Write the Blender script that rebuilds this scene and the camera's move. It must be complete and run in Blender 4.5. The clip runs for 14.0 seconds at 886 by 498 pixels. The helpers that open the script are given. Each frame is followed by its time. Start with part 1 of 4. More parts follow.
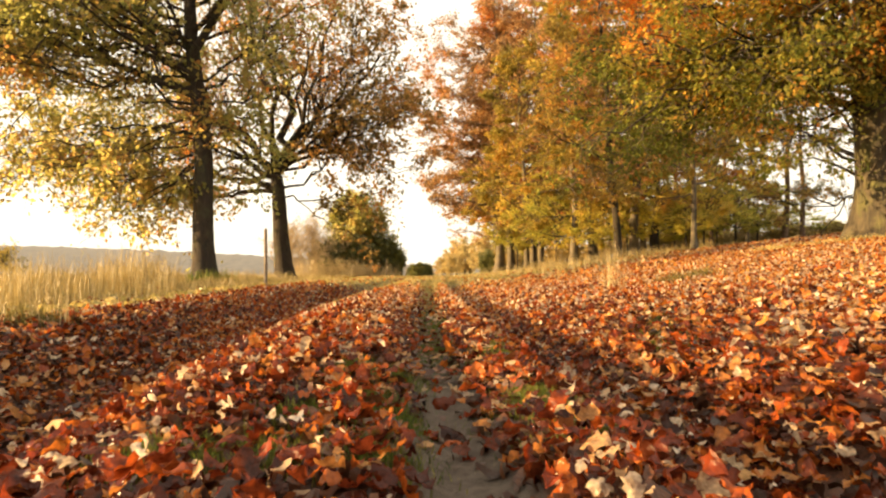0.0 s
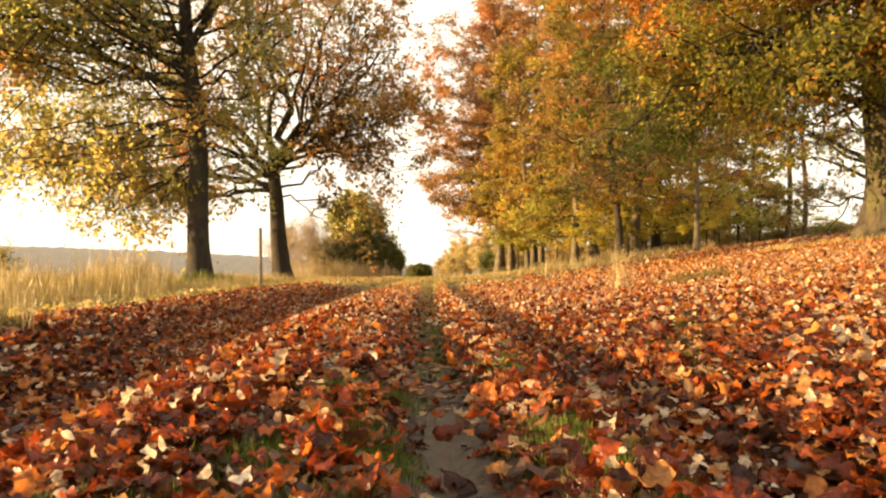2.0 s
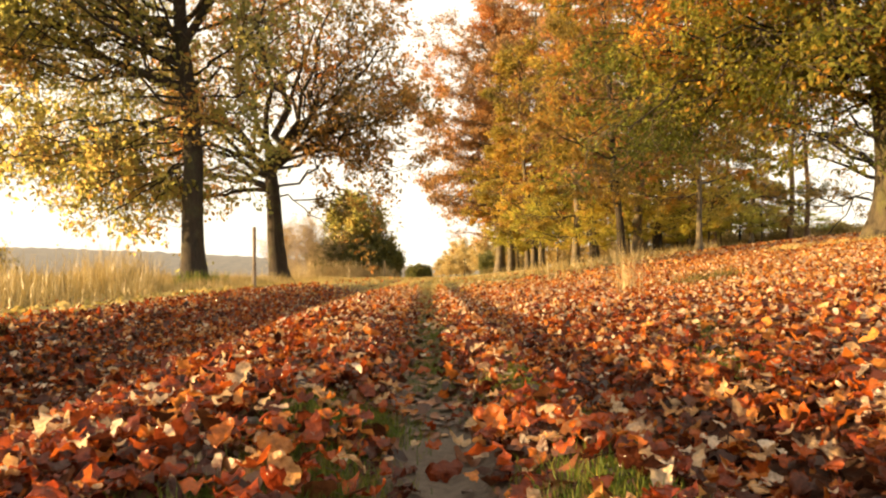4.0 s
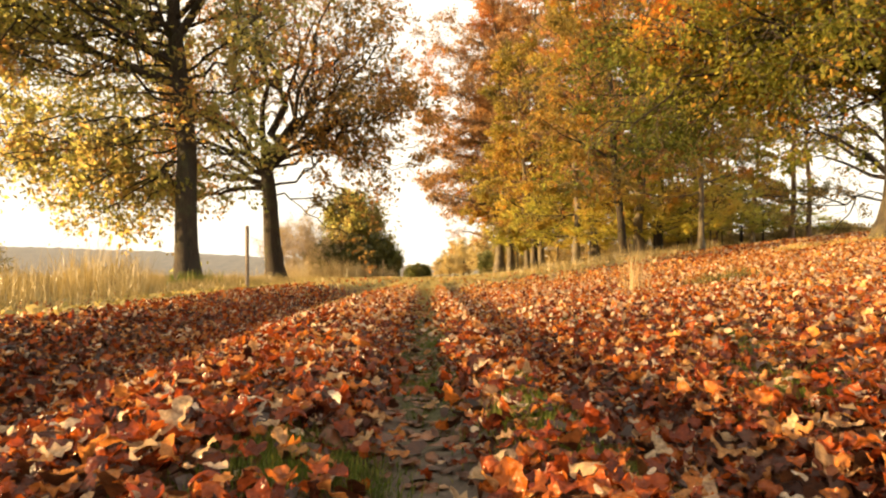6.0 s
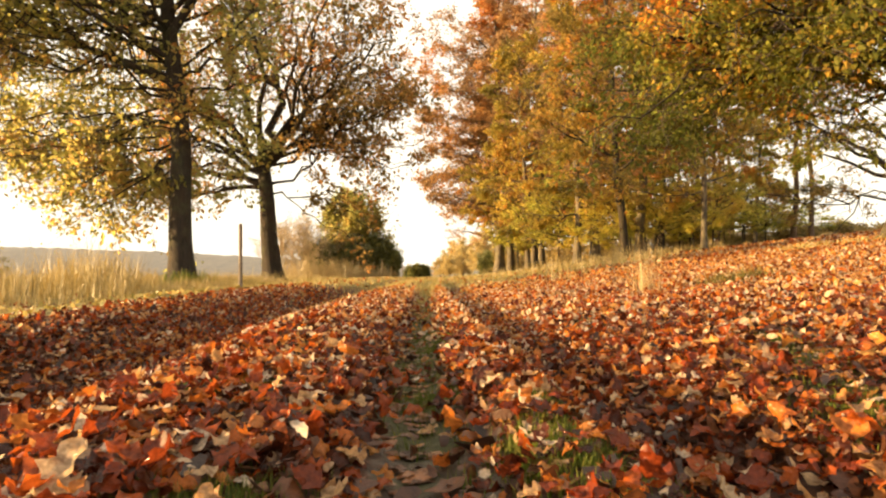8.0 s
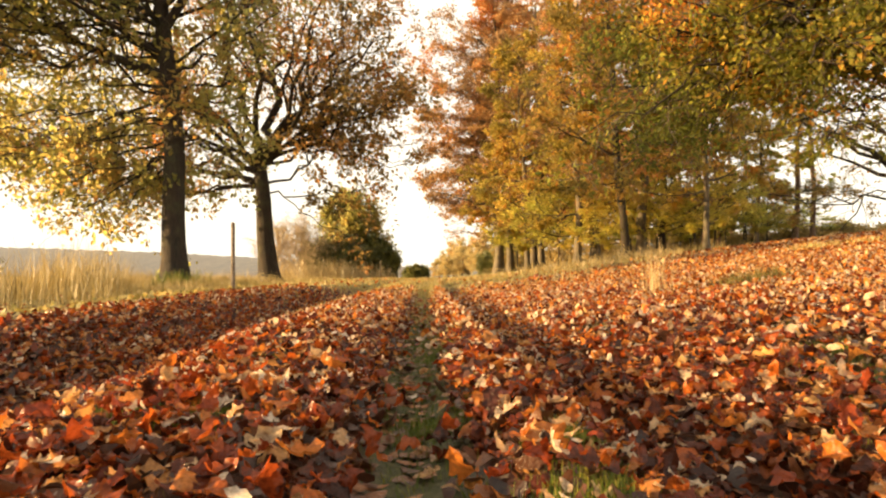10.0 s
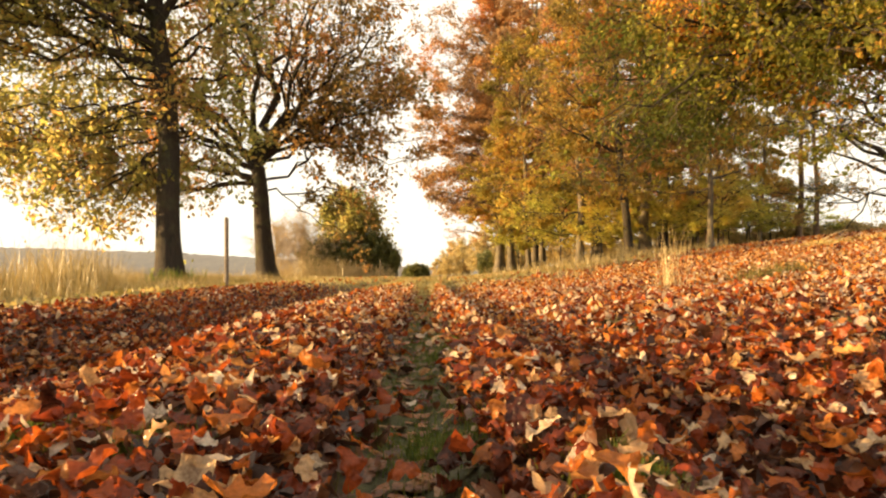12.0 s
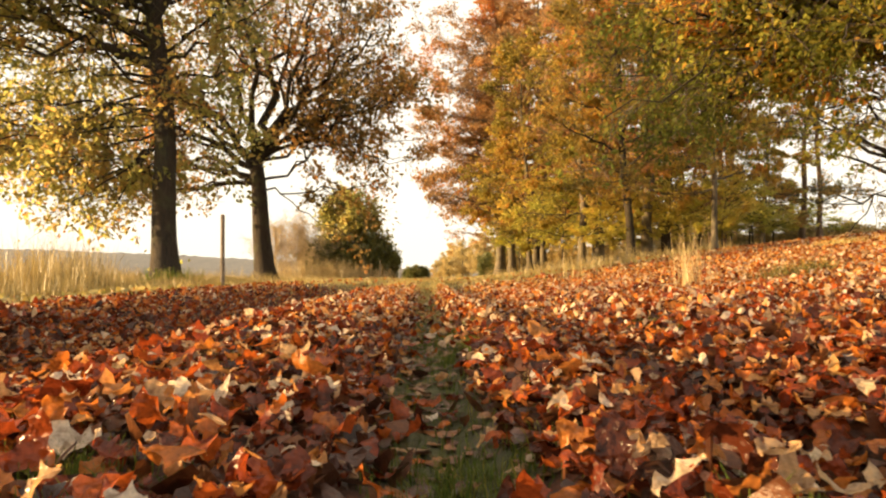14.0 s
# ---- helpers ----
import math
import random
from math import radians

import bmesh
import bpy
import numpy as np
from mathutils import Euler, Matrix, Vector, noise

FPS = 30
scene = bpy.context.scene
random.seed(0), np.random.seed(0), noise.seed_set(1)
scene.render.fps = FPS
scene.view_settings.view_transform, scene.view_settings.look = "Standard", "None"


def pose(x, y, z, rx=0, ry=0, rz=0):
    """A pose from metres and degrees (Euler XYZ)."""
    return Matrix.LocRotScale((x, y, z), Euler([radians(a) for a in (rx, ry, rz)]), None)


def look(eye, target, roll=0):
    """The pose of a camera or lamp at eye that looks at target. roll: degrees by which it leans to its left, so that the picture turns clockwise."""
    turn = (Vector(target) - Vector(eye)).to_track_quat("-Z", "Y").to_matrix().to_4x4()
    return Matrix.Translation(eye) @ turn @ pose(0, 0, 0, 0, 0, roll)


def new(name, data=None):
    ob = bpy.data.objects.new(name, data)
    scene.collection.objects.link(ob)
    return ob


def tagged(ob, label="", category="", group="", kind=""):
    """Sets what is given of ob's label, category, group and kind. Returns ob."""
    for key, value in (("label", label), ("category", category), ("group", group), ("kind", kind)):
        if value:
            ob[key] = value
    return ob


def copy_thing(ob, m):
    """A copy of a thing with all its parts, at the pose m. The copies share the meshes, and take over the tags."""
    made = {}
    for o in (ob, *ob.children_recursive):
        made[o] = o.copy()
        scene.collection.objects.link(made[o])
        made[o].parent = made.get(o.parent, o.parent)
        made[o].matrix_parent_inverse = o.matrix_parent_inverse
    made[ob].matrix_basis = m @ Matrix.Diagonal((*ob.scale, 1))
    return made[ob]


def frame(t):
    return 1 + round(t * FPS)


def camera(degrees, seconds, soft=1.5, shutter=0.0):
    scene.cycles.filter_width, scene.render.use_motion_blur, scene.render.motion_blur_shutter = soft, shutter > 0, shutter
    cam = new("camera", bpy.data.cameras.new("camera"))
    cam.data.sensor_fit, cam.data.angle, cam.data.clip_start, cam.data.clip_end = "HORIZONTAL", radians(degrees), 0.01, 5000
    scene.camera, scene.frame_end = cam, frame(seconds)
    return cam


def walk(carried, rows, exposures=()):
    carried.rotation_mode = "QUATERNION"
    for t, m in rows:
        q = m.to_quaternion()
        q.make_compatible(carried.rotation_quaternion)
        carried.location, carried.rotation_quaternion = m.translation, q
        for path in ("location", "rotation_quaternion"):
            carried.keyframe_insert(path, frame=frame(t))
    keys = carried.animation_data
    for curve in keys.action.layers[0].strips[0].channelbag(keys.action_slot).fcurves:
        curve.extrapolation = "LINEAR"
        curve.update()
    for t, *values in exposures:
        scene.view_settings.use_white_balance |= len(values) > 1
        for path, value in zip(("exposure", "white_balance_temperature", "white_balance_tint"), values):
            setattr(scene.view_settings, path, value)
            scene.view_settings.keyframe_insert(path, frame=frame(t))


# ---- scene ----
cam = camera(68.0, 14.0, soft=2.2, shutter=0.5)
PATH = [
    (0, (0.057, -0.195, 0.354), (0.036, 1.804, 0.433), -0.6),
    (0.5, (0.056, -0.096, 0.361), (0.036, 1.903, 0.441), -0.6),
    (1, (0.052, 0.002, 0.366), (0.031, 2.0, 0.445), -0.6),
    (1.5, (0.047, 0.099, 0.362), (0.025, 2.098, 0.442), -0.6),
    (2, (0.045, 0.196, 0.354), (0.025, 2.194, 0.435), -0.6),
    (2.5, (0.045, 0.286, 0.346), (0.026, 2.284, 0.428), -0.6),
    (3, (0.049, 0.375, 0.341), (0.03, 2.373, 0.424), -0.6),
    (5.5, (0.048, 0.845, 0.361), (0.029, 2.843, 0.445), -0.6),
    (6, (0.047, 0.941, 0.363), (0.031, 2.94, 0.445), -0.6),
    (6.5, (0.048, 1.041, 0.359), (0.032, 3.039, 0.441), -0.6),
    (7, (0.048, 1.136, 0.356), (0.033, 3.135, 0.438), -0.6),
    (7.5, (0.047, 1.23, 0.349), (0.032, 3.229, 0.43), -0.6),
    (8, (0.044, 1.323, 0.351), (0.029, 3.321, 0.434), -0.6),
    (10.5, (0.03, 1.8, 0.347), (0.019, 3.798, 0.432), -0.6),
    (11, (0.029, 1.897, 0.339), (0.018, 3.895, 0.424), -0.6),
    (11.5, (0.024, 1.997, 0.321), (0.011, 3.995, 0.407), -0.6),
    (12, (0.015, 2.098, 0.296), (0.003, 4.096, 0.381), -0.6),
    (12.5, (0.002, 2.192, 0.273), (-0.008, 4.19, 0.358), -0.5),
    (13, (-0.015, 2.281, 0.257), (-0.023, 4.279, 0.343), -0.5),
    (13.5, (-0.034, 2.369, 0.255), (-0.04, 4.367, 0.344), -0.5),
    (14, (-0.053, 2.459, 0.253), (-0.063, 4.456, 0.345), -0.5),
]
walk(cam, [(t, look(eye, target, roll)) for t, eye, target, roll in PATH], [(0, 1.76, 7750, 10), (8, 1.76, 7650, 10), (14, 1.62, 7550, 10)])

# ---- world and sun ----
SUN_AZ, SUN_EL = -97.0, 8.8          # degrees from +y towards -x, and above the horizon
world = bpy.data.worlds.new("sky")
scene.world = world
world.use_nodes = True
wn = world.node_tree
sky = wn.nodes.new("ShaderNodeTexSky")
sky.sky_type, sky.sun_disc = "NISHITA", False
sky.sun_elevation, sky.sun_rotation = radians(SUN_EL), radians(SUN_AZ)
sky.air_density, sky.dust_density, sky.ozone_density = 1.0, 3.0, 1.0
haze = wn.nodes.new("ShaderNodeMix")          # thin white high cloud over the clear sky
haze.data_type = "RGBA"
haze.inputs[0].default_value = 0.85
wn.links.new(sky.outputs[0], haze.inputs[6])
haze.inputs[7].default_value = (5.85, 5.65, 5.3, 1)
wn.links.new(haze.outputs[2], wn.nodes["Background"].inputs[0])
wn.nodes["Background"].inputs[1].default_value = 0.080
sun_way = Vector((math.sin(radians(SUN_AZ)) * math.cos(radians(SUN_EL)), math.cos(radians(SUN_AZ)) * math.cos(radians(SUN_EL)), math.sin(radians(SUN_EL))))
sun = new("sun", bpy.data.lights.new("sun", "SUN"))
sun.data.energy, sun.data.angle, sun.data.color = 5.0, radians(0.6), (1.0, 0.70, 0.36)
sun.matrix_world = look(sun_way * 100, (0, 0, 0))


# ---- material helpers ----
def material(name):
    m = bpy.data.materials.new(name)
    m.use_nodes = True
    m.node_tree.nodes.clear()
    return m, m.node_tree


def node(nt, kind, **kw):
    n = nt.nodes.new(kind)
    for key, value in kw.items():
        n.inputs[key].default_value = value
    return n


def ramp(nt, fac, stops, interpolation="LINEAR"):
    n = nt.nodes.new("ShaderNodeValToRGB")
    n.color_ramp.interpolation = interpolation
    while len(n.color_ramp.elements) < len(stops):
        n.color_ramp.elements.new(0.5)
    for e, (at, c) in zip(n.color_ramp.elements, stops):
        e.position, e.color = at, (*c, 1)
    nt.links.new(fac, n.inputs[0])
    return n.outputs[0]


def noise_tex(nt, scale, detail=4.0, rough=0.55, coord=None):
    n = node(nt, "ShaderNodeTexNoise", Scale=scale, Detail=detail, Roughness=rough)
    if coord is None:
        coord = nt.nodes.new("ShaderNodeNewGeometry").outputs["Position"]
    nt.links.new(coord, n.inputs["Vector"])
    return n.outputs[0]


def math_node(nt, op, a, b):
    n = nt.nodes.new("ShaderNodeMath")
    n.operation = op
    for k, v in enumerate((a, b)):
        if isinstance(v, (int, float)):
            n.inputs[k].default_value = v
        else:
            nt.links.new(v, n.inputs[k])
    return n.outputs[0]


def mix(nt, fac, a, b, blend="MIX"):
    n = nt.nodes.new("ShaderNodeMix")
    n.data_type, n.blend_type = "RGBA", blend
    for sock, v in ((n.inputs[0], fac), (n.inputs[6], a), (n.inputs[7], b)):
        if isinstance(v, (int, float)):
            sock.default_value = v
        elif isinstance(v, tuple):
            sock.default_value = (*v, 1)
        else:
            nt.links.new(v, sock)
    return n.outputs[2]


def bump(nt, height, strength, distance):
    n = node(nt, "ShaderNodeBump", Strength=strength, Distance=distance)
    nt.links.new(height, n.inputs["Height"])
    return n.outputs[0]


def leaf_material(name, stops, patches=None, translucent=0.45, gloss=0.55, per_object=False, rough=0.34, rising=0.0, crumple=0.0):
    """Thin leaf: diffuse and translucent with a waxy sheen; each leaf takes a colour of its own."""
    m, nt = material(name)
    if per_object:
        rnd = nt.nodes.new("ShaderNodeObjectInfo").outputs["Random"]
    else:
        rnd = nt.nodes.new("ShaderNodeNewGeometry").outputs["Random Per Island"]
    if patches:
        wide = noise_tex(nt, patches, 2.0)
        rnd = math_node(nt, "ADD", math_node(nt, "MULTIPLY", rnd, 0.5), math_node(nt, "MULTIPLY", math_node(nt, "SUBTRACT", wide, 0.37), 2.1))
    if rising:      # the upper and outer leaves turn first
        sep = nt.nodes.new("ShaderNodeSeparateXYZ")
        nt.links.new(nt.nodes.new("ShaderNodeNewGeometry").outputs["Position"], sep.inputs[0])
        rnd = math_node(nt, "ADD", rnd, math_node(nt, "MULTIPLY", math_node(nt, "SUBTRACT", sep.outputs["Z"], 5.9), rising))
    colour = ramp(nt, rnd, stops)
    spots, blotch = noise_tex(nt, 140.0, 3.0), noise_tex(nt, 38.0, 4.0, 0.65)
    colour = mix(nt, 1.0, colour, ramp(nt, spots, [(0.3, (0.72, 0.68, 0.62)), (0.6, (1.08, 1.06, 1.04))]), "MULTIPLY")
    colour = mix(nt, 1.0, colour, ramp(nt, blotch, [(0.32, (0.45, 0.38, 0.36)), (0.5, (0.95, 0.95, 0.95)), (0.72, (1.25, 1.12, 0.95))]), "MULTIPLY")
    p = node(nt, "ShaderNodeBsdfPrincipled", Roughness=rough)
    p.inputs["Specular IOR Level"].default_value = gloss
    nt.links.new(colour, p.inputs["Base Color"])
    relief = bump(nt, noise_tex(nt, 160.0, 3.0), 0.55, 0.004)
    if crumple:     # dry leaves buckle between their veins
        buckle = node(nt, "ShaderNodeBump", Strength=crumple, Distance=0.012)
        nt.links.new(noise_tex(nt, 55.0, 2.0), buckle.inputs["Height"])
        nt.links.new(relief, buckle.inputs["Normal"])
        relief = buckle.outputs[0]
    nt.links.new(relief, p.inputs["Normal"])
    tr = nt.nodes.new("ShaderNodeBsdfTranslucent")
    nt.links.new(colour, tr.inputs[0])
    ms = node(nt, "ShaderNodeMixShader")
    ms.inputs[0].default_value = translucent
    nt.links.new(p.outputs[0], ms.inputs[1])
    nt.links.new(tr.outputs[0], ms.inputs[2])
    out = nt.nodes.new("ShaderNodeOutputMaterial")
    nt.links.new(ms.outputs[0], out.inputs[0])
    return m


def bark_material(name, dark, light, moss=None, scale=9.0):
    m, nt = material(name)
    co = nt.nodes.new("ShaderNodeTexCoord").outputs["Object"]
    mp = node(nt, "ShaderNodeMapping")
    mp.inputs["Scale"].default_value = (1, 1, 0.18)
    nt.links.new(co, mp.inputs[0])
    ridges = noise_tex(nt, scale * 2.2, 6.0, 0.65, mp.outputs[0])
    blot = noise_tex(nt, 2.3, 4.0, 0.6, co)
    colour = ramp(nt, ridges, [(0.32, dark), (0.68, light)])
    colour = mix(nt, 1.0, colour, ramp(nt, blot, [(0.35, (0.6, 0.6, 0.62)), (0.65, (1.15, 1.12, 1.05))]), "MULTIPLY")
    if moss:
        colour = mix(nt, ramp(nt, noise_tex(nt, 1.6, 5.0, 0.7, co), [(0.5, (0, 0, 0)), (0.68, (0.75, 0.75, 0.75))]), colour, moss)
    p = node(nt, "ShaderNodeBsdfPrincipled", Roughness=0.9)
    nt.links.new(colour, p.inputs["Base Color"])
    nt.links.new(bump(nt, ridges, 1.0, 0.05), p.inputs["Normal"])
    out = nt.nodes.new("ShaderNodeOutputMaterial")
    nt.links.new(p.outputs[0], out.inputs[0])
    return m


FALLEN = [(0.0, (0.050, 0.016, 0.010)), (0.22, (0.12, 0.029, 0.012)), (0.42, (0.26, 0.047, 0.015)), (0.60, (0.42, 0.095, 0.021)), (0.74, (0.52, 0.175, 0.038)),
          (0.87, (0.53, 0.27, 0.10)), (0.95, (0.62, 0.45, 0.28)), (1.0, (0.78, 0.67, 0.54))]
# paler, warmer leaf tones; they also carry sunlit brightness on bank and track
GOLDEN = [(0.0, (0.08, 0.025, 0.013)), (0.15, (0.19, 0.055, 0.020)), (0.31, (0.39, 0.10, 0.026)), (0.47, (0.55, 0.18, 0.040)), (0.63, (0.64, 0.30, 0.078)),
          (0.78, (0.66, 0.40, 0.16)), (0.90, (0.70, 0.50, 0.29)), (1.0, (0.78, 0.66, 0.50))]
LITTER = leaf_material("fallen leaf", FALLEN, translucent=0.48, gloss=0.35, rough=0.20, crumple=0.8)
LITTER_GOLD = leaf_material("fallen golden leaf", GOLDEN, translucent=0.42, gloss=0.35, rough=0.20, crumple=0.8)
LITTER_ONE = leaf_material("fallen single leaf", FALLEN, translucent=0.42, gloss=0.35, per_object=True, rough=0.20, crumple=0.8)
# dark red leaf colour, partly doing for dappled shade at the start
LITTER_DEEP = leaf_material("fallen deep red leaf", [(0.0, (0.045, 0.013, 0.008)), (0.5, (0.15, 0.028, 0.012)), (0.85, (0.27, 0.044, 0.014)), (1.0, (0.42, 0.09, 0.02))], translucent=0.45, gloss=0.35, rough=0.20, crumple=0.8)
LITTER_DULL = leaf_material("trodden brown leaf", [(0.0, (0.06, 0.026, 0.014)), (0.5, (0.16, 0.062, 0.026)), (0.85, (0.28, 0.12, 0.05)), (1.0, (0.42, 0.26, 0.14))], translucent=0.2, gloss=0.35, rough=0.3, crumple=0.5)
PALE_LEAF = leaf_material("pale leaf underside", [(0.0, (0.42, 0.25, 0.13)), (0.5, (0.62, 0.46, 0.31)), (1.0, (0.80, 0.70, 0.58))], translucent=0.45, gloss=0.5, rough=0.22, crumple=0.6)
DUFF = leaf_material("rotting leaf", [(0.0, (0.030, 0.014, 0.009)), (0.5, (0.085, 0.030, 0.014)), (1.0, (0.17, 0.065, 0.025))], translucent=0.15, gloss=0.4)
OAK_GREEN = leaf_material("oak leaf olive and gold", [(0.05, (0.26, 0.29, 0.105)), (0.36, (0.43, 0.45, 0.16)), (0.60, (0.53, 0.48, 0.18)), (0.84, (0.57, 0.41, 0.16)), (1.0, (0.56, 0.28, 0.115))], patches=0.45, translucent=0.82, gloss=0.25, rough=0.45)
OAK_BROWN = leaf_material("oak leaf brown olive", [(0.05, (0.18, 0.155, 0.06)), (0.4, (0.33, 0.23, 0.085)), (0.65, (0.45, 0.28, 0.10)), (0.85, (0.54, 0.27, 0.09)), (0.98, (0.57, 0.23, 0.07))], patches=0.5, translucent=0.68, gloss=0.25, rough=0.45)
OAK_ORANGE = leaf_material("oak leaf orange and green", [(0.05, (0.15, 0.185, 0.045)), (0.32, (0.34, 0.36, 0.08)), (0.48, (0.52, 0.43, 0.10)), (0.60, (0.72, 0.40, 0.09)), (0.85, (0.79, 0.28, 0.06))], patches=0.32, translucent=0.80, rising=0.15, gloss=0.25, rough=0.45)
OAK_OLIVE = leaf_material("oak leaf tan and olive", [(0.05, (0.17, 0.155, 0.05)), (0.4, (0.32, 0.26, 0.08)), (0.7, (0.47, 0.34, 0.10)), (1.0, (0.56, 0.28, 0.075))], patches=0.4, translucent=0.7, gloss=0.25, rough=0.45)
BEECH_YELLOW = leaf_material("beech leaf yellow", [(0.05, (0.21, 0.20, 0.06)), (0.42, (0.38, 0.32, 0.08)), (0.68, (0.54, 0.40, 0.10)), (0.95, (0.62, 0.31, 0.075))], patches=0.4, translucent=0.72, gloss=0.25, rough=0.45)
BEECH_LIME = leaf_material("beech leaf yellow-green", [(0.05, (0.35, 0.39, 0.085)), (0.4, (0.53, 0.52, 0.12)), (0.7, (0.67, 0.57, 0.14)), (0.95, (0.70, 0.47, 0.12))], patches=0.35, translucent=0.74, gloss=0.25, rough=0.45)
# lighter, less saturated gold: distance haze put into the leaf colour
FAR_GOLD_HAZED = leaf_material("golden leaf", [(0.05, (0.42, 0.36, 0.17)), (0.5, (0.60, 0.51, 0.25)), (0.95, (0.70, 0.54, 0.28))], patches=0.2, translucent=0.6)
BEECH_COPPER = leaf_material("beech leaf copper", [(0.05, (0.26, 0.185, 0.12)), (0.4, (0.43, 0.285, 0.155)), (0.70, (0.57, 0.34, 0.145)), (1.0, (0.65, 0.235, 0.07))], patches=0.3, translucent=0.6, gloss=0.25, rough=0.45)
NEEDLE = leaf_material("pine needles", [(0.0, (0.09, 0.105, 0.05)), (0.6, (0.18, 0.175, 0.075)), (1.0, (0.27, 0.22, 0.085))], translucent=0.5)
JUNIPER = leaf_material("juniper needles", [(0.0, (0.09, 0.11, 0.045)), (0.6, (0.17, 0.19, 0.065)), (1.0, (0.30, 0.27, 0.09))], translucent=0.45)
GRASS_DRY = leaf_material("dry grass", [(0.0, (0.16, 0.13, 0.05)), (0.4, (0.34, 0.26, 0.10)), (0.7, (0.44, 0.35, 0.15)), (1.0, (0.56, 0.47, 0.25))], patches=1.7, translucent=0.35)
GRASS_GREEN = leaf_material("green grass", [(0.0, (0.06, 0.11, 0.025)), (0.6, (0.13, 0.18, 0.035)), (1.0, (0.26, 0.24, 0.06))], translucent=0.4, gloss=0.12)
VERGE = leaf_material("yellowing grass", [(0.0, (0.24, 0.23, 0.07)), (0.5, (0.44, 0.36, 0.12)), (1.0, (0.62, 0.50, 0.22))], translucent=0.4)
BARK_OAK = bark_material("oak bark", (0.010, 0.007, 0.005), (0.046, 0.030, 0.018), (0.05, 0.054, 0.02))
BARK_PALE = bark_material("mossy bark", (0.028, 0.023, 0.016), (0.098, 0.078, 0.048), (0.10, 0.105, 0.03), 4.0)
BARK_BEECH = bark_material("beech bark", (0.05, 0.04, 0.03), (0.19, 0.155, 0.11), (0.12, 0.12, 0.05), 6.0)
BARK_PINE = bark_material("pine bark", (0.06, 0.038, 0.027), (0.26, 0.16, 0.10))
TWIG = bark_material("twig bark", (0.04, 0.03, 0.022), (0.13, 0.10, 0.075), None, 20.0)
PALE_TWIG = bark_material("pale twig bark", (0.34, 0.25, 0.15), (0.62, 0.49, 0.32), None, 20.0)
SCRUB = leaf_material("scrub leaf", [(0.0, (0.26, 0.22, 0.10)), (0.6, (0.44, 0.34, 0.14)), (1.0, (0.56, 0.40, 0.16))], translucent=0.6)
OLIVE = leaf_material("dull olive grass", [(0.0, (0.06, 0.06, 0.022)), (0.6, (0.16, 0.14, 0.045)), (1.0, (0.29, 0.24, 0.085))], translucent=0.25, gloss=0.1)
STRAW = leaf_material("straw stalks", [(0.0, (0.40, 0.30, 0.14)), (1.0, (0.62, 0.52, 0.30))], translucent=0.2)


# ---- mesh helpers ----
def sheet(name, v, f, mat, smooth=True):
    """A mesh object from vertices (n x 3) and faces (m x k) held in arrays."""
    v, f = np.asarray(v, np.float32), np.asarray(f, np.int32)
    me = bpy.data.meshes.new(name)
    me.vertices.add(len(v))
    me.vertices.foreach_set("co", v.ravel())
    me.loops.add(f.size)
    me.loops.foreach_set("vertex_index", f.ravel())
    me.polygons.add(len(f))
    me.polygons.foreach_set("loop_start", np.arange(0, f.size, f.shape[1], dtype=np.int32))
    me.polygons.foreach_set("use_smooth", np.full(len(f), smooth))
    me.update(calc_edges=True)
    me.validate()
    me.materials.append(mat)
    return me


def part(name, me, parent, label="", kind=""):
    ob = new(name, me)
    ob.parent = parent
    return tagged(ob, label, kind=kind)


def sp(t, w):
    """A soft ramp: 0 below 0, t above."""
    return w * np.logaddexp(0, np.asarray(t, float) / w)


def rut_x(y):
    return 0.145 - 0.045 * y - 0.056 * np.exp(-(((np.asarray(y, float) - 4.4) / 2.9) ** 2)) + 0.011 * sp(y - 8, 2) + 0.050 * sp(y - 22, 4)


def left_rut_x(y):
    return -1.15 - 0.125 * np.maximum(y, -6) + 0.15 * sp(y - 8, 2)


def ground_z(x, y):
    x, y = np.asarray(x, float), np.asarray(y, float)
    z = -0.03 + 0.0115 * (sp(y - 5, 2) - sp(y - 32, 4))
    z = z + 0.115 * sp(x - 1.3, 0.6) - 0.02 * sp(x - 13, 2) - 0.075 * sp(x - 32, 6) - 0.02 * sp(x - 80, 10)
    near = np.exp(-np.maximum(y - 18, 0) / 9.0)
    z = z - 0.085 * near * np.exp(-(((x - rut_x(y)) / 0.16) ** 2)) - 0.20 * near * np.exp(-(((x - left_rut_x(y)) / 0.52) ** 2)) + 0.07 * near * np.exp(-(((x - left_rut_x(y) + 1.25) / 0.5) ** 2))
    z = z + 0.045 * near * np.exp(-(((x - rut_x(y) + 0.75) / 0.38) ** 2)) - 0.12 * near * np.exp(-(((x - rut_x(y) - 0.60) / 0.25) ** 2)) + 0.045 * near * np.exp(-(((x - rut_x(y) - 0.27) / 0.13) ** 2))
    z = z + 0.012 * np.sin(2.1 * x + 0.7 * np.sin(1.3 * y)) * np.sin(1.7 * y + 0.4) + 0.03 * np.sin(0.43 * x + 1.0) * np.sin(0.37 * y)
    return z


